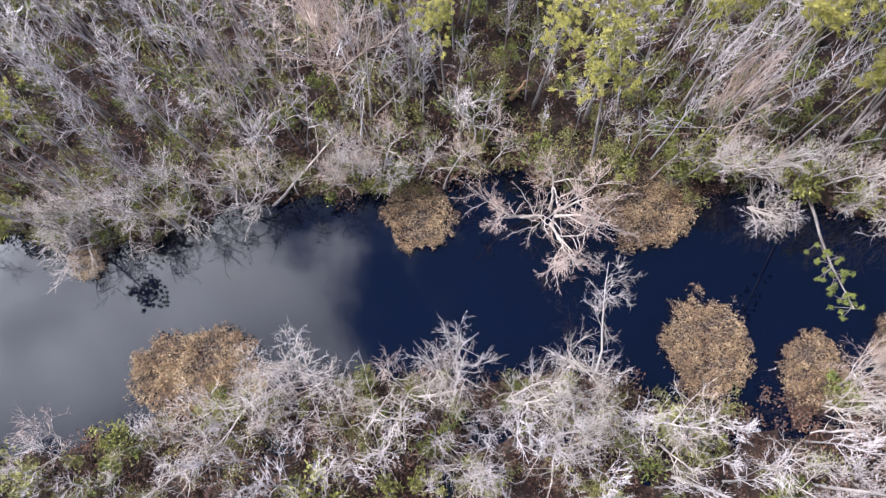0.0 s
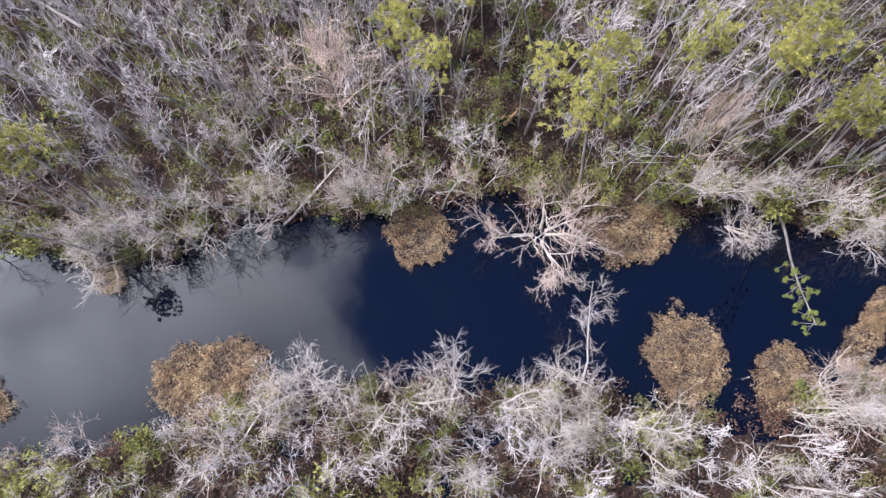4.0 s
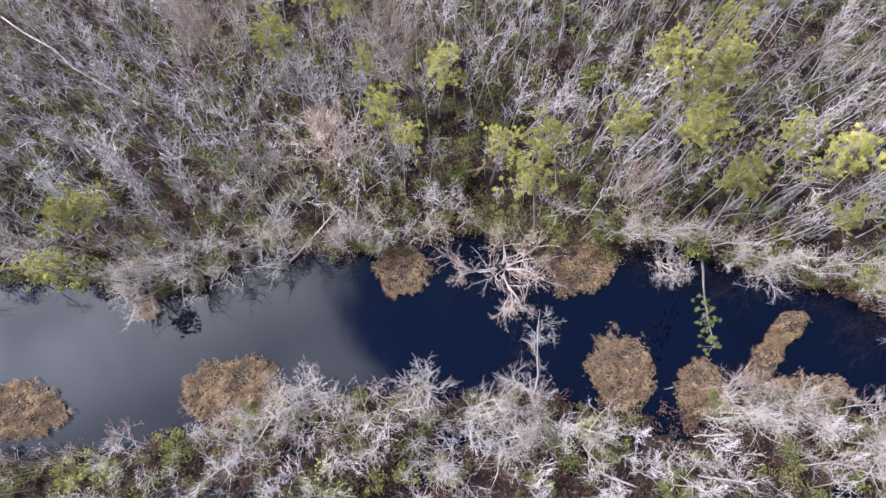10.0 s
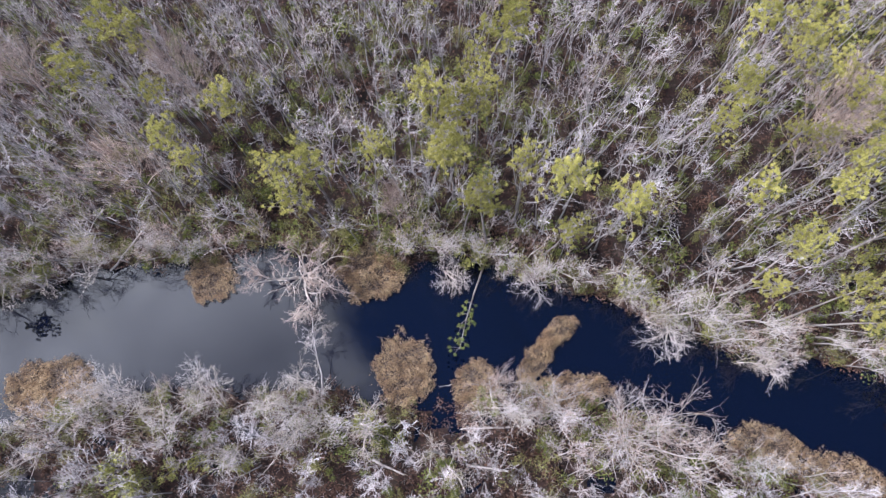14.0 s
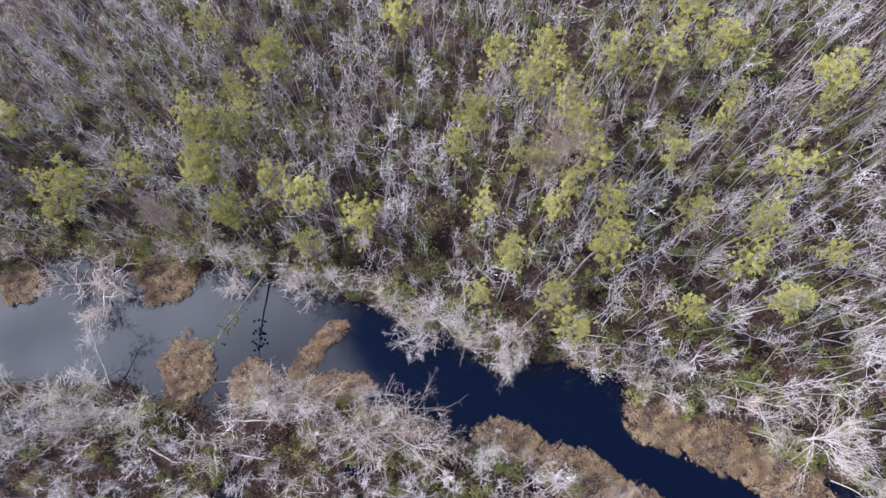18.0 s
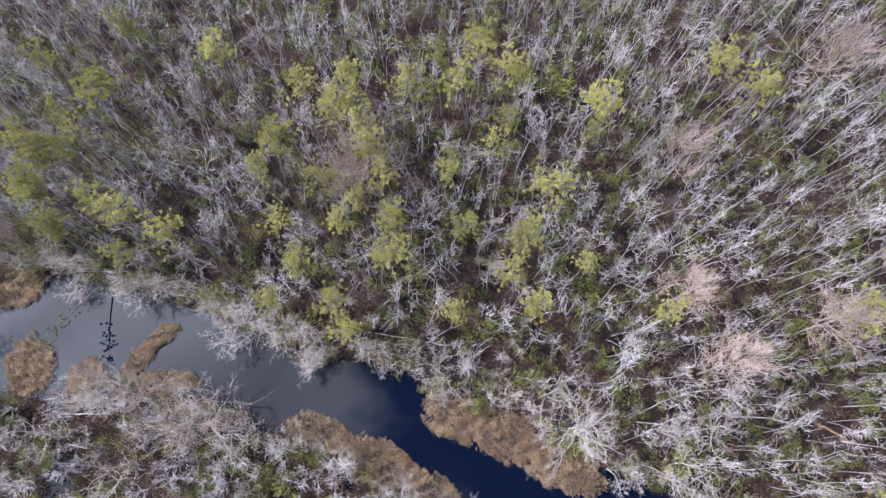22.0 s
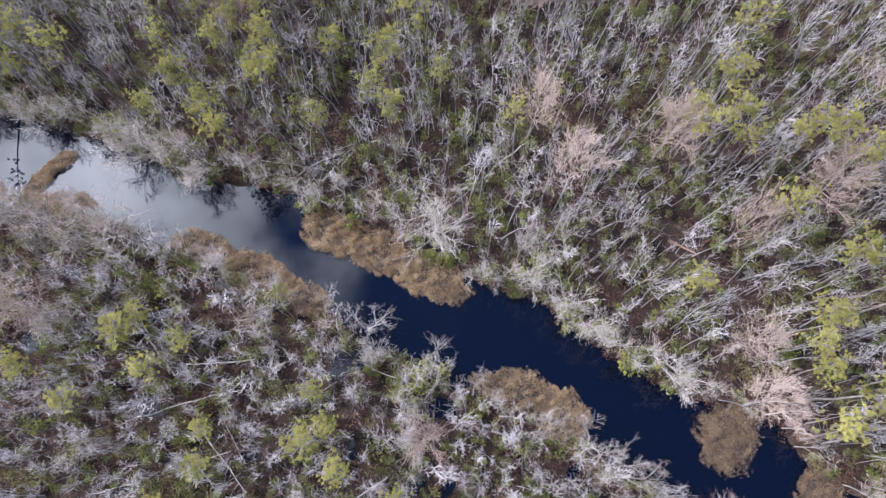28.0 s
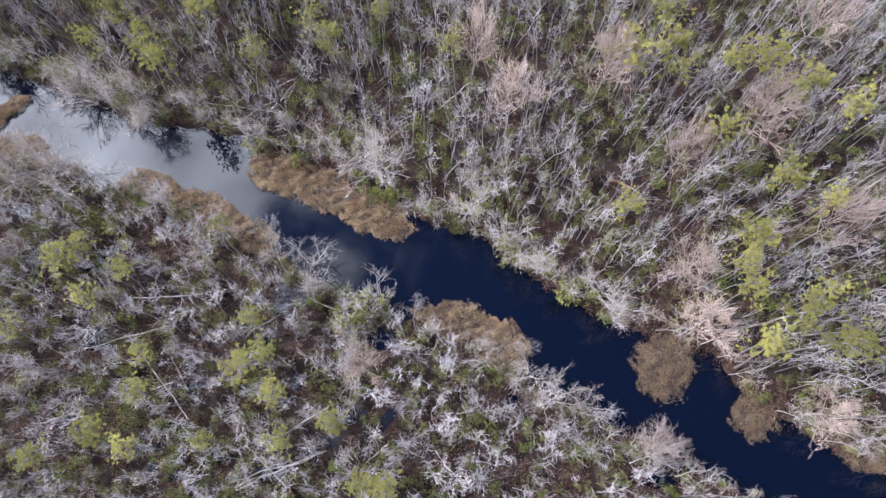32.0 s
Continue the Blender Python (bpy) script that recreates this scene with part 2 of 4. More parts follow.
def tube(soup, pts, radii, sides=3, cap=False):
    pts = np.asarray(pts, float)
    k = len(pts)
    way = np.gradient(pts, axis=0)
    way /= np.linalg.norm(way, axis=1)[:, None] + 1e-9
    ref = np.where(np.abs(way[:, 2:3]) > 0.9, [[1.0, 0, 0]], [[0, 0, 1.0]])
    a = np.cross(way, ref)
    a /= np.linalg.norm(a, axis=1)[:, None] + 1e-9
    b = np.cross(way, a)
    ang = np.arange(sides) * 2 * np.pi / sides
    ring = np.cos(ang)[None, :, None] * a[:, None] + np.sin(ang)[None, :, None] * b[:, None]
    v = (pts[:, None] + ring * np.asarray(radii)[:, None, None]).reshape(-1, 3)
    f = []
    for i in range(k - 1):
        for j in range(sides):
            p, q = i * sides + j, i * sides + (j + 1) % sides
            f += [(p, q, q + sides), (p, q + sides, p + sides)]
    if cap:
        for base in (0, (k - 1) * sides):
            f += [(base, base + j, base + j + 1) for j in range(1, sides - 1)]
    soup.add(v, f)


def spikes(soup, p0, p1, r):
    """Many thin pointed twigs at once."""
    p0, p1 = np.asarray(p0), np.asarray(p1)
    d = p1 - p0
    d = d / (np.linalg.norm(d, axis=1)[:, None] + 1e-9)
    a = np.cross(d, np.array([0.31, 0.52, 0.79]))
    a /= np.linalg.norm(a, axis=1)[:, None] + 1e-9
    b = np.cross(d, a)
    r = np.broadcast_to(r, len(p0))[:, None]
    n = len(p0)
    v = np.stack([p0 + a * r, p0 - 0.5 * a * r + 0.87 * b * r, p0 - 0.5 * a * r - 0.87 * b * r, p1], 1).reshape(-1, 3)
    f = (np.arange(n)[:, None, None] * 4 + np.array([[0, 1, 3], [1, 2, 3], [2, 0, 3]])[None]).reshape(-1, 3)
    soup.add(v, f)


def slivers(soup, p0, p1, width):
    """Hair-thin twig ends: one triangle each."""
    d = p1 - p0
    a = np.cross(d, np.array([0.52, -0.31, 0.79]))
    a *= (0.5 * width / (np.linalg.norm(a, axis=1) + 1e-9))[:, None]
    soup.add(np.stack([p0 + a, p0 - a, p1], 1).reshape(-1, 3), np.arange(3 * len(p0)).reshape(-1, 3))


def blades(soup, centre, way, side, length, width):
    """Many pointed leaves: two triangles each, folded along the middle."""
    n = len(centre)
    side = side * np.reshape(width, (-1, 1)) * 0.5
    tip = centre + way * np.reshape(length, (-1, 1))
    mid = centre + way * np.reshape(length, (-1, 1)) * 0.45
    v = np.stack([centre, mid + side, tip, mid - side], 1).reshape(-1, 3)
    f = (np.arange(n)[:, None, None] * 4 + np.array([[0, 1, 2], [0, 2, 3]])[None]).reshape(-1, 3)
    soup.add(v, f)


def rand_dirs(rng, n):
    d = rng.normal(size=(n, 3))
    return d / np.linalg.norm(d, axis=1)[:, None]


def along(pts, s):
    k = len(pts) - 1
    i = min(int(s * k), k - 1)
    u = s * k - i
    return pts[i] * (1 - u) + pts[i + 1] * u, unit(pts[i + 1] - pts[i])


def bough(rng, start, way, length, segs, gnarl, lift):
    pts, d = [np.array(start)], np.array(way)
    for _ in range(segs):
        d = unit(d + rng.normal(size=3) * gnarl + np.array([0, 0, lift]))
        pts.append(pts[-1] + d * length / segs * rng.uniform(0.7, 1.3))
    return np.array(pts)


def grow(rng, height=9.0, radius=0.14, stems=1, splay=0.25, lean=0.0, first=0.4, limbs=9, reach=0.34, rise=0.5, gnarl=0.28, lift=0.1,
         subs=3, twigs=6, twig=0.8, fine=0.011, sides=5, segs=3, crook=0.4, forks=3, stout=0.5, slim=False):
    """A leafless tree in its own space, leaning along +x: its stems, and for each limb its wood and its twigs."""
    trunks, boughs = [], []

    def brushwood(soup, pts, count, size):
        s = np.minimum(0.15 + 0.85 * (np.arange(count) + rng.random(count)) / count, 0.999)
        base = [along(pts, q) for q in s] + [(pts[-1], unit(pts[-1] - pts[-2]))]
        p = np.array([b[0] for b in base])
        w = np.array([b[1] for b in base]) + rng.normal(size=(count + 1, 3)) * 0.55 + np.array([0, 0, lift])
        w /= np.linalg.norm(w, axis=1)[:, None]
        ends = p + w * (size * rng.uniform(0.75, 1.6, count + 1) * (1.2 - 0.5 * np.append(s, 1)))[:, None]
        if slim:
            slivers(soup, p, ends, np.full(len(p), fine * 2.0))
        else:
            spikes(soup, p, ends, fine)
        k = np.repeat(np.arange(count + 1), forks)
        u = rng.uniform(0.25, 0.95, len(k))[:, None]
        q = p[k] * (1 - u) + ends[k] * u
        w = w[k] + rng.normal(size=(len(k), 3)) * 0.5 + np.array([0, 0, lift])
        w /= np.linalg.norm(w, axis=1)[:, None]
        slivers(soup, q, q + w * size * rng.uniform(0.35, 0.9, len(k))[:, None], fine * 1.4)

    for stem in range(stems):
        turn = rng.uniform(0, 6.28) + stem * 6.28 / stems
        out = splay if stems > 1 else 0.04
        way = unit(np.array([math.cos(turn) * out + lean * 0.6, math.sin(turn) * out, 1.0]))
        h = height * (rng.uniform(0.75, 1.0) if stem else 1.0)
        n = 6 if sides > 4 else (4 if stems == 1 else 3)
        pts, d = [np.array([math.cos(turn), math.sin(turn), 0]) * (radius * 0.8 if stems > 1 else 0)], way
        for i in range(n):
            d = unit(d + rng.normal(size=3) * np.array([1, 1, 0.3]) * gnarl * crook + np.array([lean * 0.25, 0, 0.05]))
            pts.append(pts[-1] + d * h / n)
        pts = np.array(pts)
        pts[0, 2] -= 0.25
        r0 = radius * (0.75 if stem else 1.0)
        radii = r0 * (1 - 0.9 * np.linspace(0, 1, n + 1) ** 0.7)
        radii[0] *= 1.25
        trunk = Soup()
        tube(trunk, pts, radii, sides)
        trunks.append(trunk)
        for i in range(limbs):
            wood, brush = Soup(), Soup()
            s = first + (0.97 - first) * (i + rng.random()) / limbs
            p, d = along(pts, s)
            az = i * 2.4 + rng.uniform(-0.6, 0.6) + turn
            el = rise + 0.5 * (s - first) + rng.uniform(-0.25, 0.25)
            w = unit(np.array([math.cos(az) * math.cos(el), math.sin(az) * math.cos(el), math.sin(el)]) + d * 0.25)
            size = height * reach * (1.15 - 0.6 * (s - first) / (1 - first)) * rng.uniform(0.7, 1.2)
            lp = bough(rng, p, w, size, segs, gnarl, lift)
            lr = max(0.85 * r0 * (1 - 0.86 * s) * stout, fine * 2.0)
            tube(wood, lp, lr * np.linspace(1, 0.2, segs + 1), 3)
            brushwood(brush, lp, twigs // 2, twig)
            for j in range(subs):
                q, dd = along(lp, 0.3 + 0.68 * (j + rng.random()) / subs)
                w = unit(dd + rng.normal(size=3) * 0.65 + np.array([0, 0, lift]))
                sp = bough(rng, q, w, size * rng.uniform(0.45, 0.8), max(1, segs - 1), gnarl, lift)
                tube(wood, sp, max(lr * 0.5, fine * 1.3) * np.linspace(1, 0.35, len(sp)), 3)
                brushwood(brush, sp, twigs, twig)
            boughs.append((wood, brush))
    return trunks, boughs


# ---- lie of the land ----
NORTH_X = [-200, -60, -30, -25, -22, -18, -15.5, -11, -5, 0, 3.4, 8, 12, 16.5, 22.5, 27, 31, 37, 42, 46, 49, 53, 58, 62, 65, 70, 74, 78, 83, 88, 90.5, 94, 99, 103, 108, 112, 117, 119, 122, 126, 130, 135, 150, 300]
NORTH_Y = [16, 12, 12.5, 11.5, 11.2, 12.5, 14.2, 14.6, 15.1, 15.5, 17, 15.5, 13.6, 14.5, 16, 14, 12.8, 11, 8.8, 7.5, 6, 5.5, 5, 4, 1, 0, -1.5, -5, -6.2, -8.3, -8, -11.6, -14.8, -18, -19.8, -21.5, -22.5, -26, -28.5, -30.8, -33.3, -36, -44, -110]
SOUTH_X = [-200, -60, -36, -30, -25, -21, -12.4, -9.7, -4, 4, 7, 11.7, 13.5, 20.3, 22.4, 28.2, 32, 36, 41, 47, 50, 54, 57, 62, 67, 70, 76, 81, 89, 93, 96, 103, 105, 109, 113, 118, 121, 135, 150, 300]
SOUTH_Y = [2, -2.2, -1.4, -1.8, -1.2, -0.2, 2.4, 2.9, 3.5, 3.2, 3.8, 4, 2, 2, 3, 4, 3.4, 2, 0.8, -2, -2.4, -4, -5, -7.7, -9.8, -13, -15.1, -17.9, -19.5, -22, -25, -28.2, -30.5, -31.5, -34.5, -36, -37.5, -46, -54, -122]
# beds of dead marsh plants: x, y, half width, half depth, turn
BEDS = [
    (-16, 3.4, 4.1, 2.7, 0), (-24.0, 10.6, 1.2, 1.2, 0), (-1.7, 13.9, 2.2, 2.3, 0), (13.9, 14.5, 3.0, 2.8, 10), (17.1, 5.0, 2.7, 3.3, 0), (24.1, 3.4, 2.3, 2.2, 0),
    (-33.9, 1.7, 3.7, 2.3, 0), (29.8, 6.0, 1.2, 2.6, -35), (32.2, 8.6, 2.0, 1.1, 30), (32.8, 3.0, 4.2, 1.6, 0),
    (50.4, -2.2, 3.2, 2.1, -15), (57.3, -5.2, 4.4, 2.4, -20), (63.5, -8.4, 3.0, 1.9, -25), (66.2, -0.2, 3.6, 2.7, -25), (71.5, -2.2, 4.6, 2.6, -25),
    (78.0, -5.6, 4.4, 2.5, -20), (88.0, -18.5, 4.6, 2.2, -10), (93.3, -21.6, 2.7, 3.0, 20), (111.2, -23.4, 3.2, 3.8, -20), (120.8, -28.6, 2.7, 2.6, 0),
    (132.0, -32.8, 2.6, 1.9, -20),
]


def smooth(a, b, v):
    s = np.clip((v - a) / (b - a), 0, 1)
    return s * s * (3 - 2 * s)


def wave(x, y, size, seed):
    """Cheap rolling noise, about -1 to 1."""
    r = np.random.default_rng(seed)
    total = 0
    for k in range(7):
        ang, ph, s = r.uniform(0, 6.28), r.uniform(0, 6.28), r.uniform(0.6, 1.9)
        total = total + np.sin((x * math.cos(ang) + y * math.sin(ang)) * s * 6.28 / size + ph)
    return total / 3.7


def river(x, y):
    """Metres inside the river's banks (minus: on land)."""
    n = np.interp(x, NORTH_X, NORTH_Y) - y
    s = y - np.interp(x, SOUTH_X, SOUTH_Y)
    return np.minimum(n, s) * 0.9 + 0.35 * wave(x, y, 5.0, 3)


def bed(x, y):
    """1 in the middle of a marsh bed, 0 at its edge, negative outside."""
    best = np.full(np.shape(x), -9.0)
    for bx, by, rx, ry, turn in BEDS:
        c, s = math.cos(radians(turn)), math.sin(radians(turn))
        u, w = ((x - bx) * c + (y - by) * s) / rx, (-(x - bx) * s + (y - by) * c) / ry
        best = np.maximum(best, 1 - np.hypot(u, w) + 0.17 * wave(x, y, 3.6, 8) + 0.11 * wave(x, y, 1.1, 18))
    return best


def height(x, y):
    wet = river(x, y)
    far = smooth(180, 260, np.hypot(x - 50, y))
    land = 0.2 + 0.10 * wave(x, y, 10.0, 5) + 0.04 * wave(x, y, 3.1, 6) - (0.115 - 0.06 * wave(x, y, 4.2, 12)) * (y < np.interp(x, SOUTH_X, SOUTH_Y)) + 0.3 * far
    z = land * smooth(-0.2, -1.6, wet) - 1.0 * smooth(-0.5, 1.6, wet) * (1 - far)
    return np.maximum(z, -0.5 + 0.62 * smooth(-0.25, 0.3, bed(x, y)) + 0.06 * wave(x, y, 1.7, 9))


def grid_mesh(name, xs, ys, mat):
    gx, gy = np.meshgrid(xs, ys)
    gz = height(gx, gy)
    v = np.stack([gx, gy, gz], -1).reshape(-1, 3)
    i = np.arange(len(ys) - 1)[:, None] * len(xs) + np.arange(len(xs) - 1)[None]
    a = i.ravel()
    b, c, d = a + 1, a + 1 + len(xs), a + len(xs)
    f = np.concatenate([np.stack([a, b, c], 1), np.stack([a, c, d], 1)])
    return new(name, mesh_of(name, v, f, mat))


outer = np.array([-2500, -1200, -600, -350, -220, -150, -110, -80])
xs = np.concatenate([outer, np.arange(-60, 165, 0.9), 50 - outer[::-1] + 40])
ys = np.concatenate([outer, np.arange(-60, 80, 0.9), -outer[::-1] + 20])
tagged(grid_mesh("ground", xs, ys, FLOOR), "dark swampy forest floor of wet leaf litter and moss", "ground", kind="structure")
wv = np.array([(-230, -230, 0), (330, -230, 0), (330, 230, 0), (-230, 230, 0)], float)
tagged(new("water", mesh_of("water", wv, np.array([(0, 1, 2), (0, 2, 3)]), WATER)), "still dark river water mirroring sky, clouds and trees", "water", kind="structure")

# ---- trees, thing by thing ----
def land_z(x, y):
    return float(height(np.array([float(x)]), np.array([float(y)]))[0])


def tree_thing(name, made, mats, label, category="tree", group="", limb_name="limb", leaf_name="", leaf_label=""):
    """made: stems and boughs; mats: bark, limb wood, twigs or leaves."""
    root = new(name)
    root.empty_display_size = 0.3
    for s in made[0]:
        part("trunk", s, mats[0], root)
    for wood, tips in made[1]:
        if leaf_name:
            part(leaf_name, tips, mats[2], part(limb_name, wood, mats[1], root), leaf_label)
        else:
            part(limb_name, wood, mats[1], root, "", tips, mats[2])
    return tagged(root, label, category, group)


def stand(ob, x, y, turn=0.0, size=1.0, tall=1.0, tilt=0.0):
    ob.matrix_basis = Matrix.LocRotScale((x, y, max(land_z(x, y), -0.35)), Euler((radians(tilt), 0, radians(turn))), (size, size, size * tall))


def place_copy(ob, x, y, turn=0.0, size=1.0, tall=1.0, tilt=0.0):
    keep = ob.scale.copy()
    ob.scale = (1, 1, 1)
    c = copy_thing(ob, Matrix.LocRotScale((x, y, max(land_z(x, y), -0.35)), Euler((radians(tilt), 0, radians(turn))), (size, size, size * tall)))
    ob.scale = keep
    return c


def pine_soups(rng, tall=13.0, radius=0.17, crown=2.1, boughs=15, tufts=7, first=0.68, lean=0.0, blade=0.31, dense=40):
    """A pine: its trunk, and for each bough its wood and its needles."""
    trunk, made = Soup(), []
    n = 7
    pts, d = [np.zeros(3)], unit(np.array([lean * 0.7 + rng.normal() * 0.04, rng.normal() * 0.04, 1]))
    for i in range(n):
        d = unit(d + rng.normal(size=3) * np.array([0.035, 0.035, 0]) + np.array([lean * 0.1, 0, 0]))
        pts.append(pts[-1] + d * tall / n)
    pts = np.array(pts)
    pts[0, 2] -= 0.25
    radii = radius * (1 - 0.8 * np.linspace(0, 1, n + 1))
    radii[0] *= 1.25
    tube(trunk, pts, radii, 6)
    for i in range(boughs):
        limb, leaf = Soup(), Soup()
        s = first + (0.99 - first) * (i + rng.random()) / boughs
        p, dd = along(pts, s)
        az = i * 2.4 + rng.uniform(-0.5, 0.5)
        up = (s - first) / (1 - first)
        w = unit(np.array([math.cos(az), math.sin(az), 0.15 + 1.1 * up ** 2]))
        size = crown * (1.1 - 0.45 * up) * rng.uniform(0.75, 1.1)
        bp = bough(rng, p, w, size, 3, 0.16, 0.1)
        tube(limb, bp, 0.04 * np.linspace(1, 0.35, 4), 3)
        for j in range(tufts):
            q, qd = along(bp, 0.3 + 0.695 * (j + rng.random()) / tufts)
            tip = q + rng.normal(size=3) * np.array([0.42, 0.42, 0.24]) + np.array([0, 0, 0.12])
            tube(limb, [q, tip], [0.018, 0.01], 3)
            w2 = rand_dirs(rng, dense) + np.array([0, 0, 0.5]) + qd * 0.3
            w2 /= np.linalg.norm(w2, axis=1)[:, None]
            base = tip + rng.normal(size=(dense, 3)) * 0.05
            slivers(leaf, base, base + w2 * (blade * rng.uniform(0.6, 1.15, dense))[:, None], 0.065)
        made.append((limb, leaf))
    return [trunk], made


def bush_soups(rng, tall=1.6, wide=1.0, leaves=150, leaf=0.2, stems=6, thin=False):
    """A bush: for each stem its wood and its leaves."""
    made = []
    each = leaves // stems
    for i in range(stems):
        wood, green = Soup(), Soup()
        az, out = rng.uniform(0, 6.28), rng.uniform(0.2, 0.9) * wide
        tip = np.array([math.cos(az) * out, math.sin(az) * out, tall * rng.uniform(0.55, 1.0)])
        if thin:
            spikes(wood, np.array([[0, 0, -0.15]]), tip[None], 0.025)
        else:
            tube(wood, [np.array([0, 0, -0.15]), tip * np.array([0.4, 0.4, 0.55]), tip], [0.025, 0.018, 0.008], 3)
        c = tip + rng.normal(size=(each, 3)) * np.array([wide * 0.24, wide * 0.24, tall * 0.14])
        c[:, 2] = np.clip(c[:, 2], 0.12, None)
        w = rand_dirs(rng, each) + np.array([0, 0, 0.3])
        w /= np.linalg.norm(w, axis=1)[:, None]
        s = np.cross(w, rand_dirs(rng, each))
        s /= np.linalg.norm(s, axis=1)[:, None] + 1e-9
        size = leaf * rng.uniform(0.6, 1.3, each)[:, None]
        if thin:
            slivers(green, c, c + w * size, leaf * 0.7)
        else:
            blades(green, c, w, s, size, leaf * 0.6)
        if not thin:
            k = np.arange(each) // 6 * 6
            c = c[k] + rng.normal(size=(each, 3)) * 0.04 * wide
            foot = np.stack([tip * q for q in rng.uniform(0.45, 1.0, each)])
            spikes(wood, foot[::6], c[::6], 0.009)
            green = Soup()
            blades(green, c, w, s, size * 1.15, leaf * 0.6)
        made.append((wood, green))
    return [], made


rng = np.random.default_rng(11)

def towards_river(x, y):
    """The turn, in degrees, that faces +x to the open water."""
    mid = 0.5 * (np.interp(x, NORTH_X, NORTH_Y) + np.interp(x, SOUTH_X, SOUTH_Y))
    return 90.0 if y < mid else -90.0


# landmark trees along the banks
def landmark(seed, x, y, turn, label, mats=(BARK, BARK, TWIG), **kw):
    t = tree_thing("bare_tree", grow(np.random.default_rng(seed), **kw), mats, label)
    stand(t, x, y, turn)
    return t


landmark(21, 7.3, 14.1, -100, "sprawling pale leafless oak spreading out over the water", height=5.7, radius=0.21, stems=5, splay=1.0, lean=0.22, first=0.25,
         limbs=5, reach=0.5, rise=0.3, gnarl=0.27, lift=0.02, subs=8, twigs=7, twig=0.42, fine=0.0115, stout=0.65, forks=4, segs=6, mats=(CREAM, CREAM, PINK_TWIG))
landmark(22, 79.6, -2.2, -100, "bright white spreading leafless tree beside the marsh bed", height=11.0, radius=0.2, stems=2, splay=0.2, lean=0.05, first=0.42,
         limbs=10, reach=0.36, rise=0.3, gnarl=0.22, lift=0.1, subs=6, twigs=8, twig=0.6, fine=0.012, stout=0.7, mats=(CREAM, TWIG, TWIG))
landmark(23, 38.6, -1.2, 60, "wide pale leafless tree with arching limbs on the bank", height=9.0, radius=0.16, stems=4, splay=0.6, lean=0.1, first=0.25,
         limbs=8, reach=0.42, rise=0.25, gnarl=0.24, lift=0.06, subs=5, twigs=4, twig=0.7, fine=0.013, stout=0.85, mats=(BARK, TWIG, PINK_TWIG))
landmark(24, 109.9, -31.3, 75, "pinkish leafless tree standing out over the water", height=5.4, radius=0.11, stems=4, splay=0.65, lean=0.25, first=0.25,
         limbs=8, reach=0.38, rise=0.2, gnarl=0.35, lift=0.05, subs=4, twigs=7, twig=0.6, fine=0.013, mats=(BARK, BARK, PINK_TWIG))
landmark(27, 98.6, -27.2, 5, "white half-fallen tree reaching low out over the water", height=7.0, radius=0.11, stems=2, splay=0.5, lean=0.9, first=0.3, limbs=7, reach=0.3, rise=0.2, twigs=6, twig=0.6)
landmark(25, 9.5, 2.6, 78, "slender white leafless tree leaning far over the water", height=9.4, radius=0.11, lean=0.75, first=0.5, limbs=9, reach=0.17, rise=0.3, twigs=8, twig=0.5)
landmark(26, 8.0, 2.6, 100, "white leafless tree with forked crown on the bank", height=6.5, radius=0.14, stems=2, splay=0.4, first=0.3, limbs=9, reach=0.38, rise=0.35, twigs=10, twig=0.7)
for k, (x, y, h) in enumerate([(-2.6, 1.9, 7.5), (0.6, 1.4, 7.0), (3.6, 1.4, 7.0), (12.6, 0.6, 7.0), (-9.4, 1.4, 5.5), (26.6, 2.2, 6.5), (-5.0, -0.8, 7.5), (24.2, 1.4, 6.0)]):
    landmark(40 + k, x, y, 90 if y < 10 else -90, "white many-branched leafless tree at the water's edge", height=h, radius=0.11, stems=2, splay=0.45, lean=0.1, first=0.28,
             limbs=8, reach=0.34, rise=0.55, gnarl=0.2, lift=0.14, subs=4, twigs=4, twig=0.55, fine=0.011, stout=0.85, segs=4, mats=(CREAM, CREAM, TWIG))

# broad pinkish and white crowns on the low shore and the outer bends
for k, (x, y) in enumerate([[37.4, -0.4], [31.2, 2.0], [25.4, 2.2], [60.1, -9.4], [36.3, -11.3]]):
    landmark(140 + k, x, y, 90, "broad pinkish leafless tree fanning out beside the marsh beds", (BARK, BARK, PINK_TWIG), height=(6.5, 5.5, 5.0)[k % 3], radius=0.12, stems=4, splay=0.55, lean=0.05, first=0.25,
             limbs=6, reach=0.42, rise=0.4, gnarl=0.2, lift=0.1, subs=4, twigs=5, twig=0.55, fine=0.0105, stout=0.75)
for k, (x, y) in enumerate([[20.8, -2.8], [46.0, 10.0], [31.4, 15.0], [42.7, -4.3], [30.0, -5.6], [38.9, 12.0], [51.1, 5.6], [94.4, -3.9], [88.5, -1.6], [97.6, 2.0], [76.3, 1.9], [86.9, 6.8]]):
    landmark(160 + k, x, y, 90 if k % 2 else -80, "white leafless tree with a fan of fine twigs near the water", height=(6.0, 7.5, 5.0)[k % 3], radius=0.11, stems=2, splay=0.45, lean=0.15, first=0.3,
             limbs=7, reach=0.36, rise=0.5, gnarl=0.22, lift=0.12, subs=4, twigs=4, twig=0.6, fine=0.011, stout=0.8, mats=(CREAM, CREAM, TWIG))

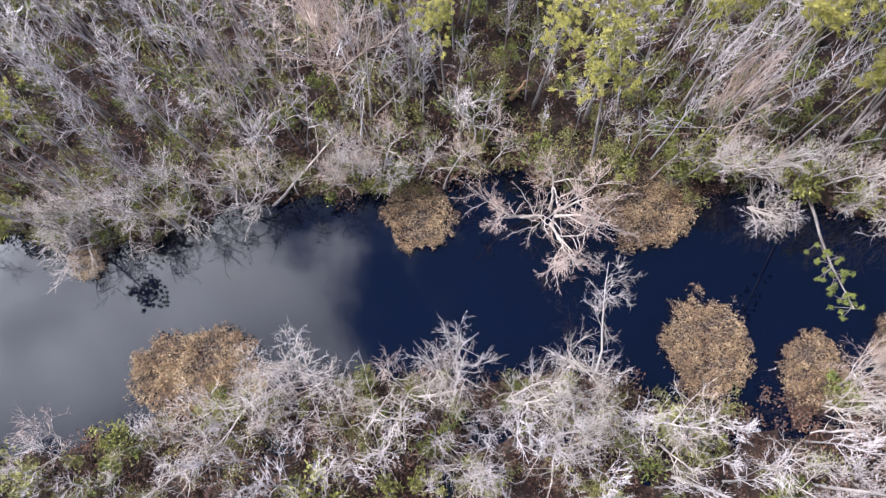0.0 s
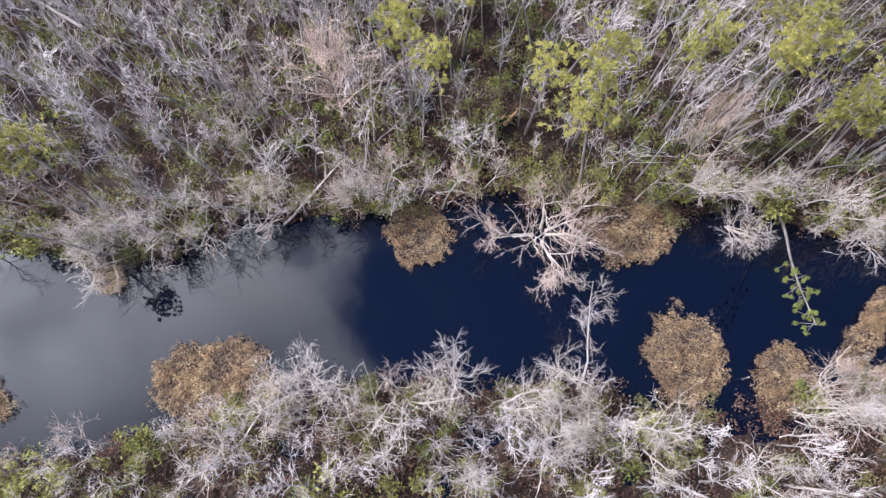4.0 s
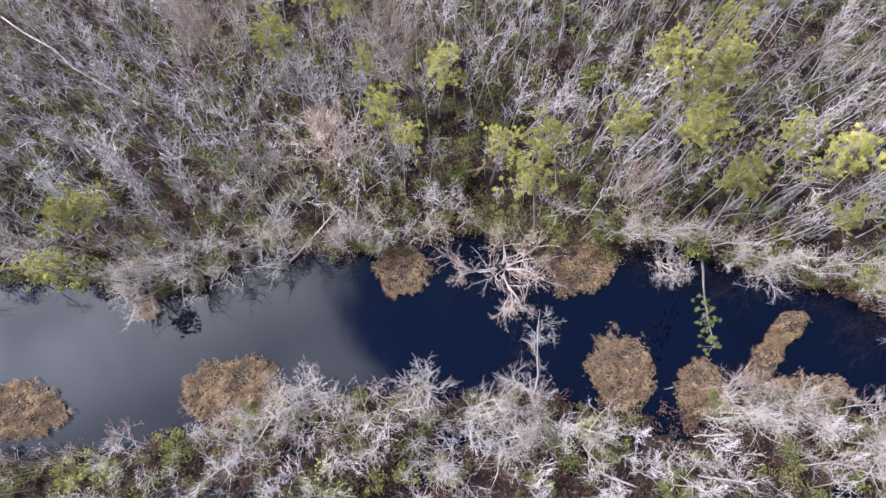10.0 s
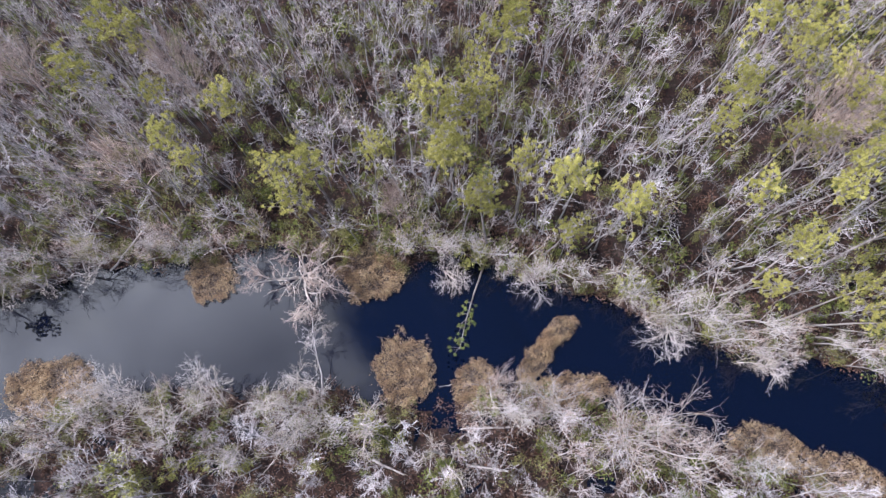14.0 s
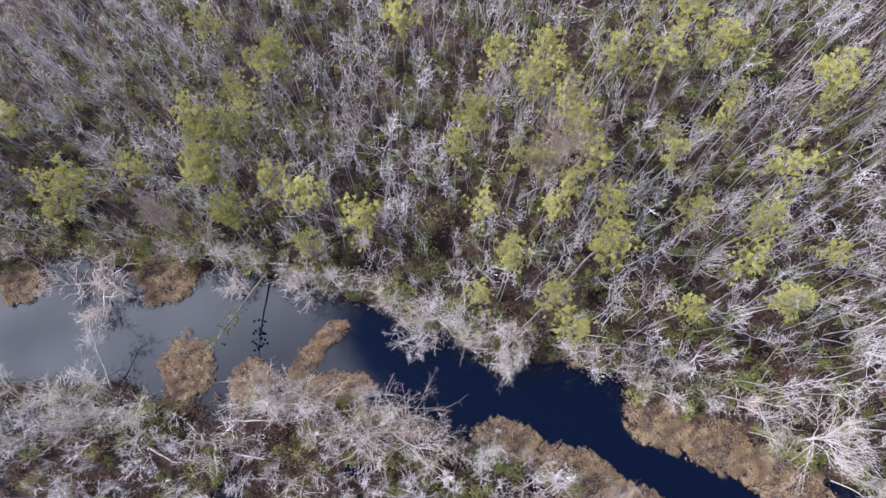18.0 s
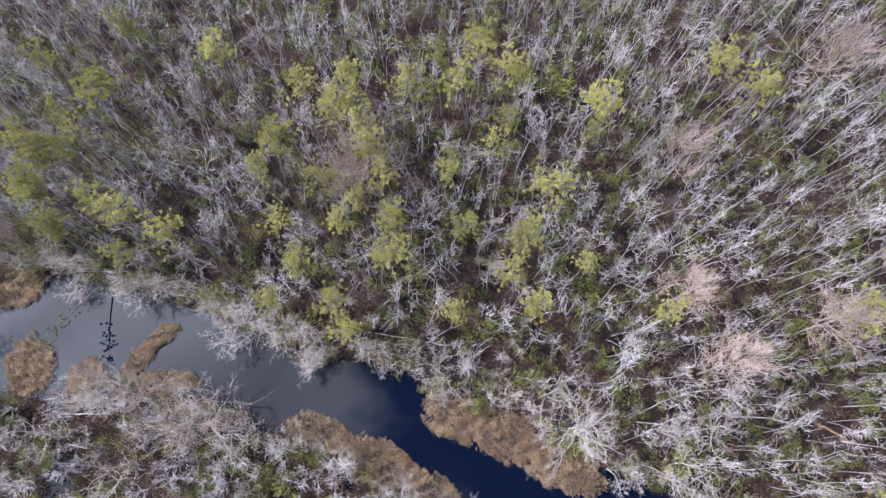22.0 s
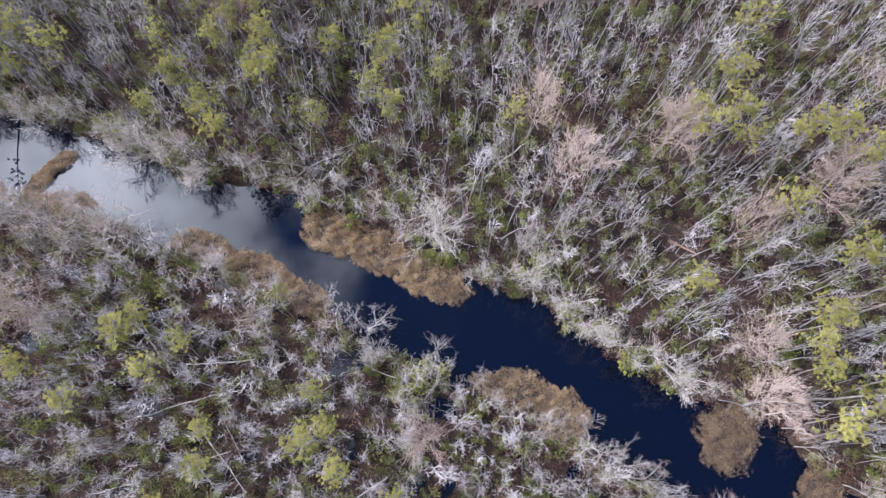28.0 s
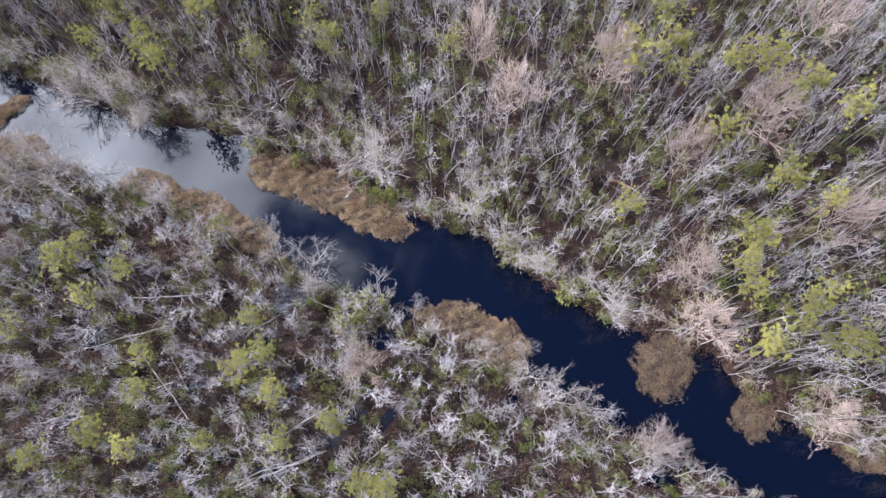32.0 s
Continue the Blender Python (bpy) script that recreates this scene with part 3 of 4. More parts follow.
for k, (x, y) in enumerate([(78.7, -15.6), (70.6, -11.8), (99.4, -26.5), (76.0, -23.8), (95.9, -24.5), (91.0, -23.3), (8.8, 4.0), (32.2, 1.2)]):
    landmark(180 + k, x, y, towards_river(x, y), "white spreading leafless tree crowding the low bank", height=(5.0, 6.0, 4.5)[k % 3], radius=0.11, stems=3, splay=0.5, lean=0.1, first=0.3,
             limbs=5, reach=0.38, rise=0.45, gnarl=0.22, lift=0.12, subs=4, twigs=4, twig=0.55, fine=0.0115, stout=0.8, mats=(CREAM, CREAM, TWIG))
for k, (x, y) in enumerate([(7.1, -0.7), (2.2, -2.0), (13.7, -1.0), (-12.8, 1.2), (-4.6, -1.5), (-7.4, 2.8), (-14.9, -2.0), (10.4, 1.7)]):
    landmark(210 + k, x, y, 40 * k, "cream-white leafless tree with a low rounded crown", height=(5.5, 4.5, 5.0)[k % 3], radius=0.11, stems=2, splay=0.4, lean=0.05, first=0.25,
             limbs=7, reach=0.44, rise=0.55, gnarl=0.18, lift=0.12, subs=4, twigs=4, twig=0.5, fine=0.011, stout=0.85, mats=(CREAM, CREAM, TWIG))
for k, (x, y) in enumerate([(93.7, -10.1), (97.0, -12.5), (104.8, -16.2), (89.7, -6.4), (95.5, -10.8), (104.4, -16.5)]):
    landmark(190 + k, x, y + 1.0, -95, "tall white leafless tree leaning out from the wooded bank", height=(8.5, 7.5, 9.0)[k % 3], radius=0.11, stems=2, splay=0.25, lean=0.14, first=0.35,
             limbs=8, reach=0.27, rise=0.6, gnarl=0.2, lift=0.14, subs=4, twigs=3, twig=0.55, fine=0.0115, stout=0.75, mats=(CREAM, CREAM, TWIG))

# pinkish-cream sprawlers along the wooded bank
for k, (x, y, h) in enumerate([(-18.0, 13.0, 6.2), (-22.2, 12.6, 5.4), (-14.2, 14.2, 5.6), (-25.5, 11.6, 3.8), (20.9, 14.9, 3.6), (18.6, 17.2, 5.5), (41.3, 10.2, 7.2), (42.6, 9.2, 6.0)]):
    landmark(240 + k, x, y, -95 + 25 * (k % 3), "pinkish-cream leafless tree with crooked limbs hanging over the water", (CREAM, CREAM, TWIG), height=h, radius=0.12, stems=3, splay=0.7, lean=0.2, first=0.25,
             limbs=5, reach=0.46, rise=0.35, gnarl=0.26, lift=0.05, subs=5, twigs=6, twig=0.45, fine=0.0105, stout=0.75, segs=5)
for k, (x, y, h) in enumerate([(62.5, 5.6, 5.5), (67.6, 4.0, 4.5), (30.1, 13.0, 5.5), (48.7, 5.6, 4.6), (44.8, 8.6, 6.5), (-12.3, 18.7, 8.0), (-3.8, 16.4, 4.0), (-6.5, 16.6, 4.0), (-5.1, 21.2, 9.5)]):
    landmark(250 + k, x, y, -90 + 30 * (k % 3), "white leafless tree with fanning crooked limbs on the wooded bank", height=h, radius=0.1, stems=2, splay=0.4, lean=0.1, first=0.3,
             limbs=7, reach=0.34, rise=0.5, gnarl=0.24, lift=0.1, subs=4, twigs=5, twig=0.5, fine=0.0105, stout=0.7)

# the pine that has toppled out over the river
lp = tree_thing("leaning_pine", pine_soups(np.random.default_rng(5), tall=13.2, radius=0.13, crown=0.62, boughs=9, tufts=4, first=0.52, lean=0.0, blade=0.2, dense=46), (PINE_BARK, PINE_BARK, GREEN),
                "half-toppled pine leaning out over the river, tufted with green needles", limb_name="bough", leaf_name="needles", leaf_label="green needle tufts")
lp.matrix_basis = look((25.2, 16.0, 0.1), (21.6, 6.2, 7.4)) @ pose(0, 0, 0, 180, 0, 0)

# crowded pinkish crowns
PINK = [(-17.4, 31.4, 5.2), (-7.1, 22.0, 5.2), (-2.1, 30.9, 4.4), (17.0, 18.2, 3.1), (54.4, 23.8, 4.9), (55.3, 27.2, 6.9), (89.7, 12.3, 5.3), (91.0, 27.4, 6.2), (93.7, 4.6, 5.2), (104.7, 9.1, 6.4),
        (110.5, 40.0, 7.9), (113.0, -20.0, 5.6), (112.8, -13.3, 5.6), (112.4, -1.3, 5.1), (122.6, 3.4, 6.7), (126.7, -28.5, 5.6), (127.4, -9.4, 7.0), (129.9, 15.8, 6.4), (35.1, -11.1, 6.1), (77.7, -24.2, 5.2)]
pink_kinds = [tree_thing("beech", grow(np.random.default_rng(60 + k), height=9.0, radius=0.16, first=0.38, limbs=18, reach=0.42, rise=0.35, gnarl=0.15, lift=0.15, subs=7, twigs=9, twig=0.6, fine=0.0125, crook=0.12, stout=0.6, forks=4, slim=True),
                         (WOODS_BARK, PINK_TWIG, PINK_TWIG), "leafless tree with a dense rounded crown of pinkish-brown twigs", group="pinkish trees in the wood") for k in range(3)]
for k, (x, y, wide) in enumerate(PINK):
    turn, girth = rng.uniform(0, 360), wide / 6.2
    tall = (6.5 if y < -22 else 9.0 if y < -12 else 12.5) * rng.uniform(0.92, 1.08) / (9.0 * girth)
    if k < 3:
        stand(pink_kinds[k], x, y, turn, girth, tall)
    else:
        place_copy(pink_kinds[k % 3], x, y, turn, girth, tall)

# pines with yellow-green crowns: x, y, width of the crown
PINES_WEST = [(-26.5, 15.3, 2.3), (-24.9, 12.3, 2.6), (-23.7, 14.7, 3.8), (-10.1, 29.3, 3.7), (-10.0, 34.2, 3.9), (-6.6, 34.7, 3.9), (-4.7, 27.4, 1.6), (-2.2, 23.2, 3.4), (0.2, 22.5, 2.0), (1.7, 28.6, 3.3),
              (6.4, 21.9, 2.4), (10.1, 21.0, 3.8), (10.1, 17.4, 3.5), (16.9, 21.9, 3.2), (18.9, 38.2, 2.9), (18.9, 28.5, 2.1), (19.4, 25.1, 3.8), (19.6, 21.4, 3.7), (20.6, 28.4, 2.8), (22.1, 21.8, 3.6),
              (22.3, 29.7, 2.1), (22.8, 17.6, 2.0), (22.9, 25.6, 3.0), (24.3, 26.9, 2.8), (24.5, 33.7, 5.1), (25.2, 16.8, 3.9), (25.6, 29.4, 2.9), (27.5, 34.7, 2.8), (27.9, 19.5, 3.1)]
PINES_MIDDLE = [(29.3, 40.2, 3.5), (30.7, 16.0, 2.5), (30.8, 19.1, 4.1), (37.6, 18.6, 4.1), (38.0, 39.6, 4.6), (45.0, 27.6, 4.3), (45.1, 24.5, 2.3), (47.3, 11.8, 2.2), (47.8, 28.9, 2.4), (48.5, 19.3, 2.6),
                (48.7, 33.8, 3.7), (49.6, 12.7, 3.1), (49.9, 14.7, 1.8), (50.9, 22.7, 2.4), (52.1, 32.6, 4.9), (52.1, 9.3, 3.2), (53.3, 19.5, 2.3), (53.3, 22.2, 2.7), (53.9, 35.3, 3.4), (54.7, 8.9, 3.0),
                (55.5, 22.2, 2.3), (55.8, 33.4, 2.9), (56.9, 26.4, 3.6), (57.3, 29.0, 3.6), (57.4, 14.7, 4.7), (59.3, 24.5, 3.8), (59.6, 18.6, 3.7), (61.8, 32.7, 4.2)]
PINES_INNER = [(64.2, 36.8, 1.9), (64.5, 25.4, 2.4), (65.4, 9.5, 2.3), (65.5, 19.4, 3.2), (66.1, 24.6, 2.4), (67.6, 35.3, 6.2), (69.0, 39.2, 5.7), (70.6, 25.8, 2.4), (71.6, 28.8, 2.8), (72.9, 13.5, 3.6),
               (73.0, 17.8, 5.3), (73.7, 37.3, 4.0), (74.7, 11.1, 3.1), (76.8, 20.9, 5.9), (78.7, 14.6, 2.1), (79.4, 28.6, 1.8), (80.1, 33.5, 6.2), (87.9, 8.9, 2.8)]
PINES_EAST = [(95.6, 37.1, 4.4), (100.9, 36.1, 5.0), (106.5, -8.7, 3.2), (107.7, 10.9, 4.6), (111.8, 15.1, 5.2), (112.1, 21.3, 6.5), (112.7, 10.3, 6.3), (113.0, 6.6, 3.4), (115.9, -14.4, 2.2), (116.4, -10.0, 2.8),
              (116.6, 8.4, 3.6), (116.8, -0.8, 4.1), (117.2, -17.2, 3.3), (119.1, -23.6, 3.7), (119.5, -11.7, 3.3), (119.6, -19.3, 5.4), (122.0, 7.8, 4.8), (123.0, -22.0, 3.7), (123.6, -6.0, 6.3), (124.6, -18.5, 3.3),
              (126.7, -22.5, 4.3), (127.4, -7.8, 2.8), (127.8, 6.1, 4.8), (131.1, 2.8, 3.5)]
PINES_SOUTH = [(36.2, -17.2, 3.5), (42.3, -21.7, 2.9), (44.0, -12.7, 4.2), (45.8, -10.8, 3.6), (46.0, -32.9, 2.8), (49.9, -18.4, 2.9), (51.2, -32.4, 3.3), (52.1, -15.4, 2.4), (54.7, -32.3, 2.8), (54.8, -24.4, 2.3),
               (55.0, -28.3, 2.8), (61.5, -8.9, 1.5), (62.4, -32.0, 1.9), (63.6, -24.6, 4.0), (67.5, -20.0, 2.3), (67.8, -23.8, 2.3), (68.9, -26.6, 3.1), (70.3, -30.4, 2.5), (76.2, -30.9, 2.8), (77.5, -34.8, 2.7),
               (80.8, -35.5, 3.3)]
pine_kinds = [tree_thing("pine", pine_soups(np.random.default_rng(80 + k), tall=14.6, radius=0.135, crown=1.75, boughs=b, tufts=12, first=0.74, blade=0.25, dense=30), (PINE_BARK, PINE_BARK, NEEDLE), "tall pine with a rounded yellow-green crown on a bare trunk",
                         group="pines in the swamp wood", limb_name="bough", leaf_name="needles", leaf_label="yellow-green needle tufts") for k, b in enumerate([9, 10, 8, 9])]
spots = PINES_WEST + PINES_MIDDLE + PINES_INNER + PINES_EAST + PINES_SOUTH
for k, (x, y, wide) in enumerate(spots):
    turn, girth = rng.uniform(0, 360), (0.35 + 0.75 * min(wide, 4.8) / 3.5) * rng.uniform(0.95, 1.05)
    tall = rng.uniform(0.93, 1.05) * (0.64 if (x, y, wide) in PINES_SOUTH else 1.0) / girth
    if k < 4:
        stand(pine_kinds[k], x, y, turn, girth, tall)
    else:
        place_copy(pine_kinds[k % 4], x, y, turn, girth, tall)


# ---- the wood ----
def inside(x, y):
    """The stretch of wood that the river walk looks down on."""
    ok = (x > -47) & (x < 150) & (y > np.where(x < 16, -9, np.where(x < 28, -18, -43)))
    return ok & (y < 46 + np.clip((x + 8) * 0.6, 0, 12) + np.maximum(0, x - 80) * 0.05) & (y < 60 - np.maximum(0, x - 128) * 1.3)


def scatter(rng, step, keep=1.0, clear=-0.35, jitter=0.48):
    gx, gy = np.meshgrid(np.arange(-52, 156, step), np.arange(-47, 68, step))
    x = gx.ravel() + rng.uniform(-jitter, jitter, gx.size) * step
    y = gy.ravel() + rng.uniform(-jitter, jitter, gx.size) * step
    ok = inside(x, y) & (river(x, y) < clear) & ((bed(x, y) < 0.0) | ((bed(x, y) < 0.55) & (river(x, y) < 0.6) & (rng.random(len(x)) < 0.5))) & (rng.random(len(x)) < keep)
    return x[ok], y[ok]


BANK_LABELS = ("grey-white leafless tree leaning towards the river", "two-stemmed leafless tree with pinkish twigs on the bank", "tall slender grey-white leafless tree behind the bank",
               "pale leafless tree tilted far over the water's edge", "low three-stemmed leafless tree with white twigs", "upright leafless tree with a pinkish-brown brush of twigs")
bank_kinds = [tree_thing("bare_tree", grow(np.random.default_rng(100 + k), height=h, radius=r, stems=st, splay=0.35, lean=ln, first=f, limbs=(9, 5, 3)[st - 1], reach=rc, rise=0.68, gnarl=0.22, lift=0.17, subs=3, twigs=3, twig=0.55, fine=0.0115, stout=0.8, segs=3, crook=0.22),
                         (BARK, BARK, PINK_TWIG if k in (1, 5) else TWIG), BANK_LABELS[k], group="bare trees along the banks")
              for k, (h, r, st, ln, f, rc) in enumerate([(8.0, 0.085, 1, 0.12, 0.4, 0.26), (6.5, 0.07, 2, 0.15, 0.3, 0.27), (9.5, 0.10, 1, 0.06, 0.5, 0.22), (7.0, 0.075, 1, 0.24, 0.4, 0.28), (5.0, 0.06, 3, 0.1, 0.25, 0.3), (8.5, 0.09, 1, 0.05, 0.45, 0.24)])]
bx, by = scatter(rng, 1.85, 0.97)
shore = -river(bx, by)
clump = (wave(bx, by, 13.0, 31) + 0.5 * wave(bx, by, 6.0, 32) + 0.6 * (bx < 0) > -0.95 + 0.3 * rng.normal(size=len(bx))) | (shore < 4)
clump &= (np.hypot(bx - 8.5, by - 15.2) > 4.2) & (np.hypot(bx - 80.0, by - -2.2) > 4.2)
for px, py, wide in PINK:
    clump &= np.hypot(bx - px, by - py) > 0.4 * wide
# a sparse brown patch in the wood, and gaps between the crowns of the low western shore
clump &= (np.hypot((bx - 0.5) / 12.0, (by - 22.5) / 5.0) > 1) | (rng.random(len(bx)) < 0.55)
clump &= (by > np.interp(bx, SOUTH_X, SOUTH_Y)) | (bx > 34) | (rng.random(len(bx)) < 0.65)
bx, by, shore = bx[clump], by[clump], shore[clump]
near = np.where((shore < 7.0) & (bx > -42) & (bx < 142))[0]
near = near[np.argsort(shore[near])][:230]
rest = np.setdiff1d(np.arange(len(bx)), near)
for k, i in enumerate(near):
    x, y = float(bx[i]), float(by[i])
    turn = towards_river(x, y) + rng.uniform(-60, 60) if shore[i] < 4 else rng.uniform(0, 360)
    s = rng.uniform(0.65, 1.1) * (0.85 if towards_river(x, y) > 0 else 1.0)
    if k < 6:
        stand(bank_kinds[k], x, y, turn, s, rng.uniform(0.9, 1.15))
    else:
        place_copy(bank_kinds[int(rng.integers(0, 6))], x, y, turn, s, rng.uniform(0.9, 1.15))


def spread(name, kinds, xs, ys, sizes, mats, labels, category, tilt=0.06, sink=0.0):
    """Joins many trees or shrubs, drawn from a few kinds, into one mesh for each material."""
    pick = rng.integers(0, len(kinds), len(xs))
    zs = np.maximum(height(xs, ys), -0.3) - sink
    for layer, (mat, label) in enumerate(zip(mats, labels)):
        big = Soup()
        for k, kind in enumerate(kinds):
            v, f = kind[layer].arrays()
            sel = np.where(pick == k)[0]
            if not len(sel) or not len(f):
                continue
            a = (sel * 2.399) % 6.283
            c, s = np.cos(a)[:, None], np.sin(a)[:, None]
            scl = sizes[sel][:, None]
            X = (v[None, :, 0] * c - v[None, :, 1] * s) * scl
            Y = (v[None, :, 0] * s + v[None, :, 1] * c) * scl
            Z = v[None, :, 2] * scl
            tx, ty = np.sin(sel * 7.7)[:, None] * tilt, np.sin(sel * 3.1 + 1)[:, None] * tilt
            W = np.stack([X + Z * tx + xs[sel][:, None], Y + Z * ty + ys[sel][:, None], Z + zs[sel][:, None]], -1).reshape(-1, 3)
            F = (f[None] + (np.arange(len(sel)) * len(v))[:, None, None]).reshape(-1, 3)
            big.add(W, F)
        v, f = big.arrays()
        tagged(new(name[layer], mesh_of(name[layer], v, f, mat)), label, category, kind="stuff")


def layers(made):
    """Stems in one soup, or the bare stalks of shrubs; limbs and tips in another."""
    wood, tips = Soup(), Soup()
    for s in made[0]:
        wood.add(*s.arrays())
    for w, t in made[1]:
        (tips if made[0] else wood).add(*w.arrays())
        tips.add(*t.arrays())
    return wood, tips


def lite(seed, small=False, **kw):
    return layers(grow(np.random.default_rng(seed), sides=3 if small else 4, segs=1 if small else 2, slim=True, **kw))


x, y = bx[rest], by[rest]
north = y > np.interp(x, NORTH_X, NORTH_Y)
woods = [lite(200 + k, height=h, radius=r, first=f, limbs=12, reach=rc, rise=0.85, lift=0.2, gnarl=0.18, subs=1, twigs=4, twig=0.5, fine=0.0125, crook=0.11, stout=0.55, forks=2)
         for k, (h, r, f, rc) in enumerate([(11, 0.08, 0.45, 0.14), (12, 0.09, 0.52, 0.13), (9.5, 0.07, 0.42, 0.16), (8, 0.06, 0.35, 0.18), (11.5, 0.08, 0.55, 0.12)])]
woods += [lite(206 + k, height=h, radius=r, first=f, limbs=6, reach=rc, rise=0.8, lift=0.2, gnarl=0.34, subs=3, twigs=2, twig=0.6, fine=0.015, crook=0.3, stout=0.85, forks=2)
          for k, (h, r, f, rc) in enumerate([(10.5, 0.095, 0.45, 0.24), (9.0, 0.085, 0.35, 0.28), (11, 0.10, 0.5, 0.2)])]
north &= rng.random(len(x)) < np.interp(x, [15, 45], [1.0, 0.8])
ex, ey = scatter(rng, 2.9, 0.75, -1.5)
sel = (ex < 8) & (ey > np.interp(ex, NORTH_X, NORTH_Y) + 1.5) & (ey < 36)
x, y, north = np.append(x, ex[sel]), np.append(y, ey[sel]), np.append(north, sel[sel])
spread(("woodland_trunks", "woodland_twigs"), woods, x[north], y[north], rng.uniform(0.58, 1.14, north.sum()), (WOODS_BARK, WOODS_TWIG),
       ("pale grey trunks and limbs of the leafless swamp wood", "fine pale twigs of the leafless swamp wood"), "woodland", 0.07)
low = [lite(230 + k, height=h, radius=r, stems=st, splay=0.4, first=f, limbs=lm, reach=rc, rise=0.75, lift=0.18, gnarl=0.2, subs=2, twigs=4, twig=0.5, fine=0.0135, crook=0.15, stout=0.7, forks=2)
       for k, (h, r, st, f, lm, rc) in enumerate([(6.5, 0.085, 1, 0.4, 8, 0.24), (4.6, 0.07, 2, 0.25, 5, 0.3), (7.5, 0.09, 1, 0.5, 8, 0.2), (4.0, 0.06, 2, 0.2, 5, 0.32), (5.2, 0.075, 1, 0.35, 9, 0.28)])]
low += [lite(236 + k, height=h, radius=0.065, first=0.5, limbs=10, reach=0.13, rise=0.85, lift=0.2, gnarl=0.18, subs=1, twigs=4, twig=0.45, fine=0.0125, crook=0.11, stout=0.55, forks=2) for k, h in enumerate((8.5, 7.2, 9.4))]
south = y < np.interp(x, NORTH_X, NORTH_Y)
sx, sy = x[south], y[south]
mx, my = scatter(rng, 2.6, 0.9, -1.2)
more_south = my < np.interp(mx, SOUTH_X, SOUTH_Y) - np.where(mx > 26, 1.5, 0.6)
sx, sy = np.append(sx, mx[more_south]), np.append(sy, my[more_south])
keep = rng.random(len(sx)) < 0.78
spread(("swamp_trunks", "swamp_twigs"), low, sx[keep], sy[keep], rng.uniform(0.6, 1.15, keep.sum()), (WOODS_BARK, WOODS_TWIG),
       ("thin pale trunks of the low swamp trees", "fine pale twigs of the low swamp trees"), "woodland", 0.14)

# the wood goes on beyond what the river walk looks down on
gx, gy = np.meshgrid(np.arange(-95, 200, 3.6), np.arange(-90, 105, 3.6))
x = gx.ravel() + rng.uniform(-2.4, 2.4, gx.size)
y = gy.ravel() + rng.uniform(-2.4, 2.4, gx.size)
ok = ~inside(x, y) & (river(x, y) < -0.8)
outer_kinds = [lite(280 + k, small=True, height=h, radius=0.11, first=0.45, limbs=6, reach=0.27, rise=0.5, subs=0, twigs=4, twig=1.2, fine=0.02, forks=1, crook=0.15) for k, h in enumerate([9.0, 11.0, 7.5])]
spread(("outer_trunks", "outer_twigs"), outer_kinds, x[ok], y[ok], rng.uniform(0.7, 1.15, ok.sum()), (WOODS_BARK, WOODS_TWIG),
       ("grey trunks of the wood farther off", "pale twigs of the wood farther off"), "woodland", 0.08)

# thin saplings between the trees
x, y = scatter(rng, 5.2, 0.85, -0.2)
sap = [lite(260 + k, height=h, radius=0.03, stems=4, splay=0.55, first=0.35, limbs=3, reach=0.28, rise=0.6, gnarl=0.25, subs=1, twigs=3, twig=0.5, fine=0.009, forks=2, small=True) for k, h in enumerate([2.6, 2.0, 3.4])]
spread(("sapling_stems", "sapling_twigs"), sap, x, y, rng.uniform(0.6, 1.2, len(x)), (WOODS_BARK, WOODS_BARK),
       ("thin grey stems of bare brushwood", "fine grey twigs of bare brushwood"), "brushwood", 0.2)

# leafy undergrowth
def undergrowth(name, seed, step, keep, mat, label, tall, wide, leaves, leaf, patch, cut, south=False, rim=False):
    x, y = scatter(rng, step, keep, -0.35 if rim else -0.9 if mat is RUSSET else -0.05)
    if rim:
        here = river(x, y) > -2.4
        x, y = x[here], y[here]
    if south:
        here = ((y < np.interp(x, SOUTH_X, SOUTH_Y)) | (river(x, y) > -4.5)) & (x < 60)
        x, y = x[here], y[here]
    swamp = 0.0 if south or mat is RUSSET else (y < np.interp(x, SOUTH_X, SOUTH_Y)) * np.where(x > 34, 0.12, 0.5)
    if not south and mat is not RUSSET:
        swamp = swamp - 0.3 * (x < 20) * (y > np.interp(x, NORTH_X, NORTH_Y))
    ok = wave(x, y, patch, seed) - swamp + 0.35 * rng.normal(size=len(x)) + 0.9 * smooth(-3.0, 0.0, river(x, y)) > cut
    ok &= height(x, y) > 0.0
    kinds = [layers(bush_soups(np.random.default_rng(seed + k), tall * s, wide * s, leaves, leaf, 5, True)) for k, s in enumerate((1.0, 0.75, 1.2))]
    spread((name + "_stems", name + "_leaves"), kinds, x[ok], y[ok], rng.uniform(0.6, 1.25, ok.sum()), (WOODS_BARK, mat), ("thin stems of the undergrowth", label), "undergrowth", 0.1)


undergrowth("evergreen_shrub", 301, 2.1, 0.95, GREEN, "dark and mid green evergreen leaves of the undergrowth", 2.3, 1.0, 150, 0.2, 14, -0.3)
undergrowth("olive_shrub", 311, 1.9, 0.95, OLIVE, "olive green leaves of low shrubs", 1.9, 1.0, 150, 0.165, 17, -0.2)
undergrowth("russet_shrub", 321, 1.7, 0.95, RUSSET, "russet and dark brown withered leaves of low shrubs", 0.7, 1.4, 60, 0.23, 20, -1.25)

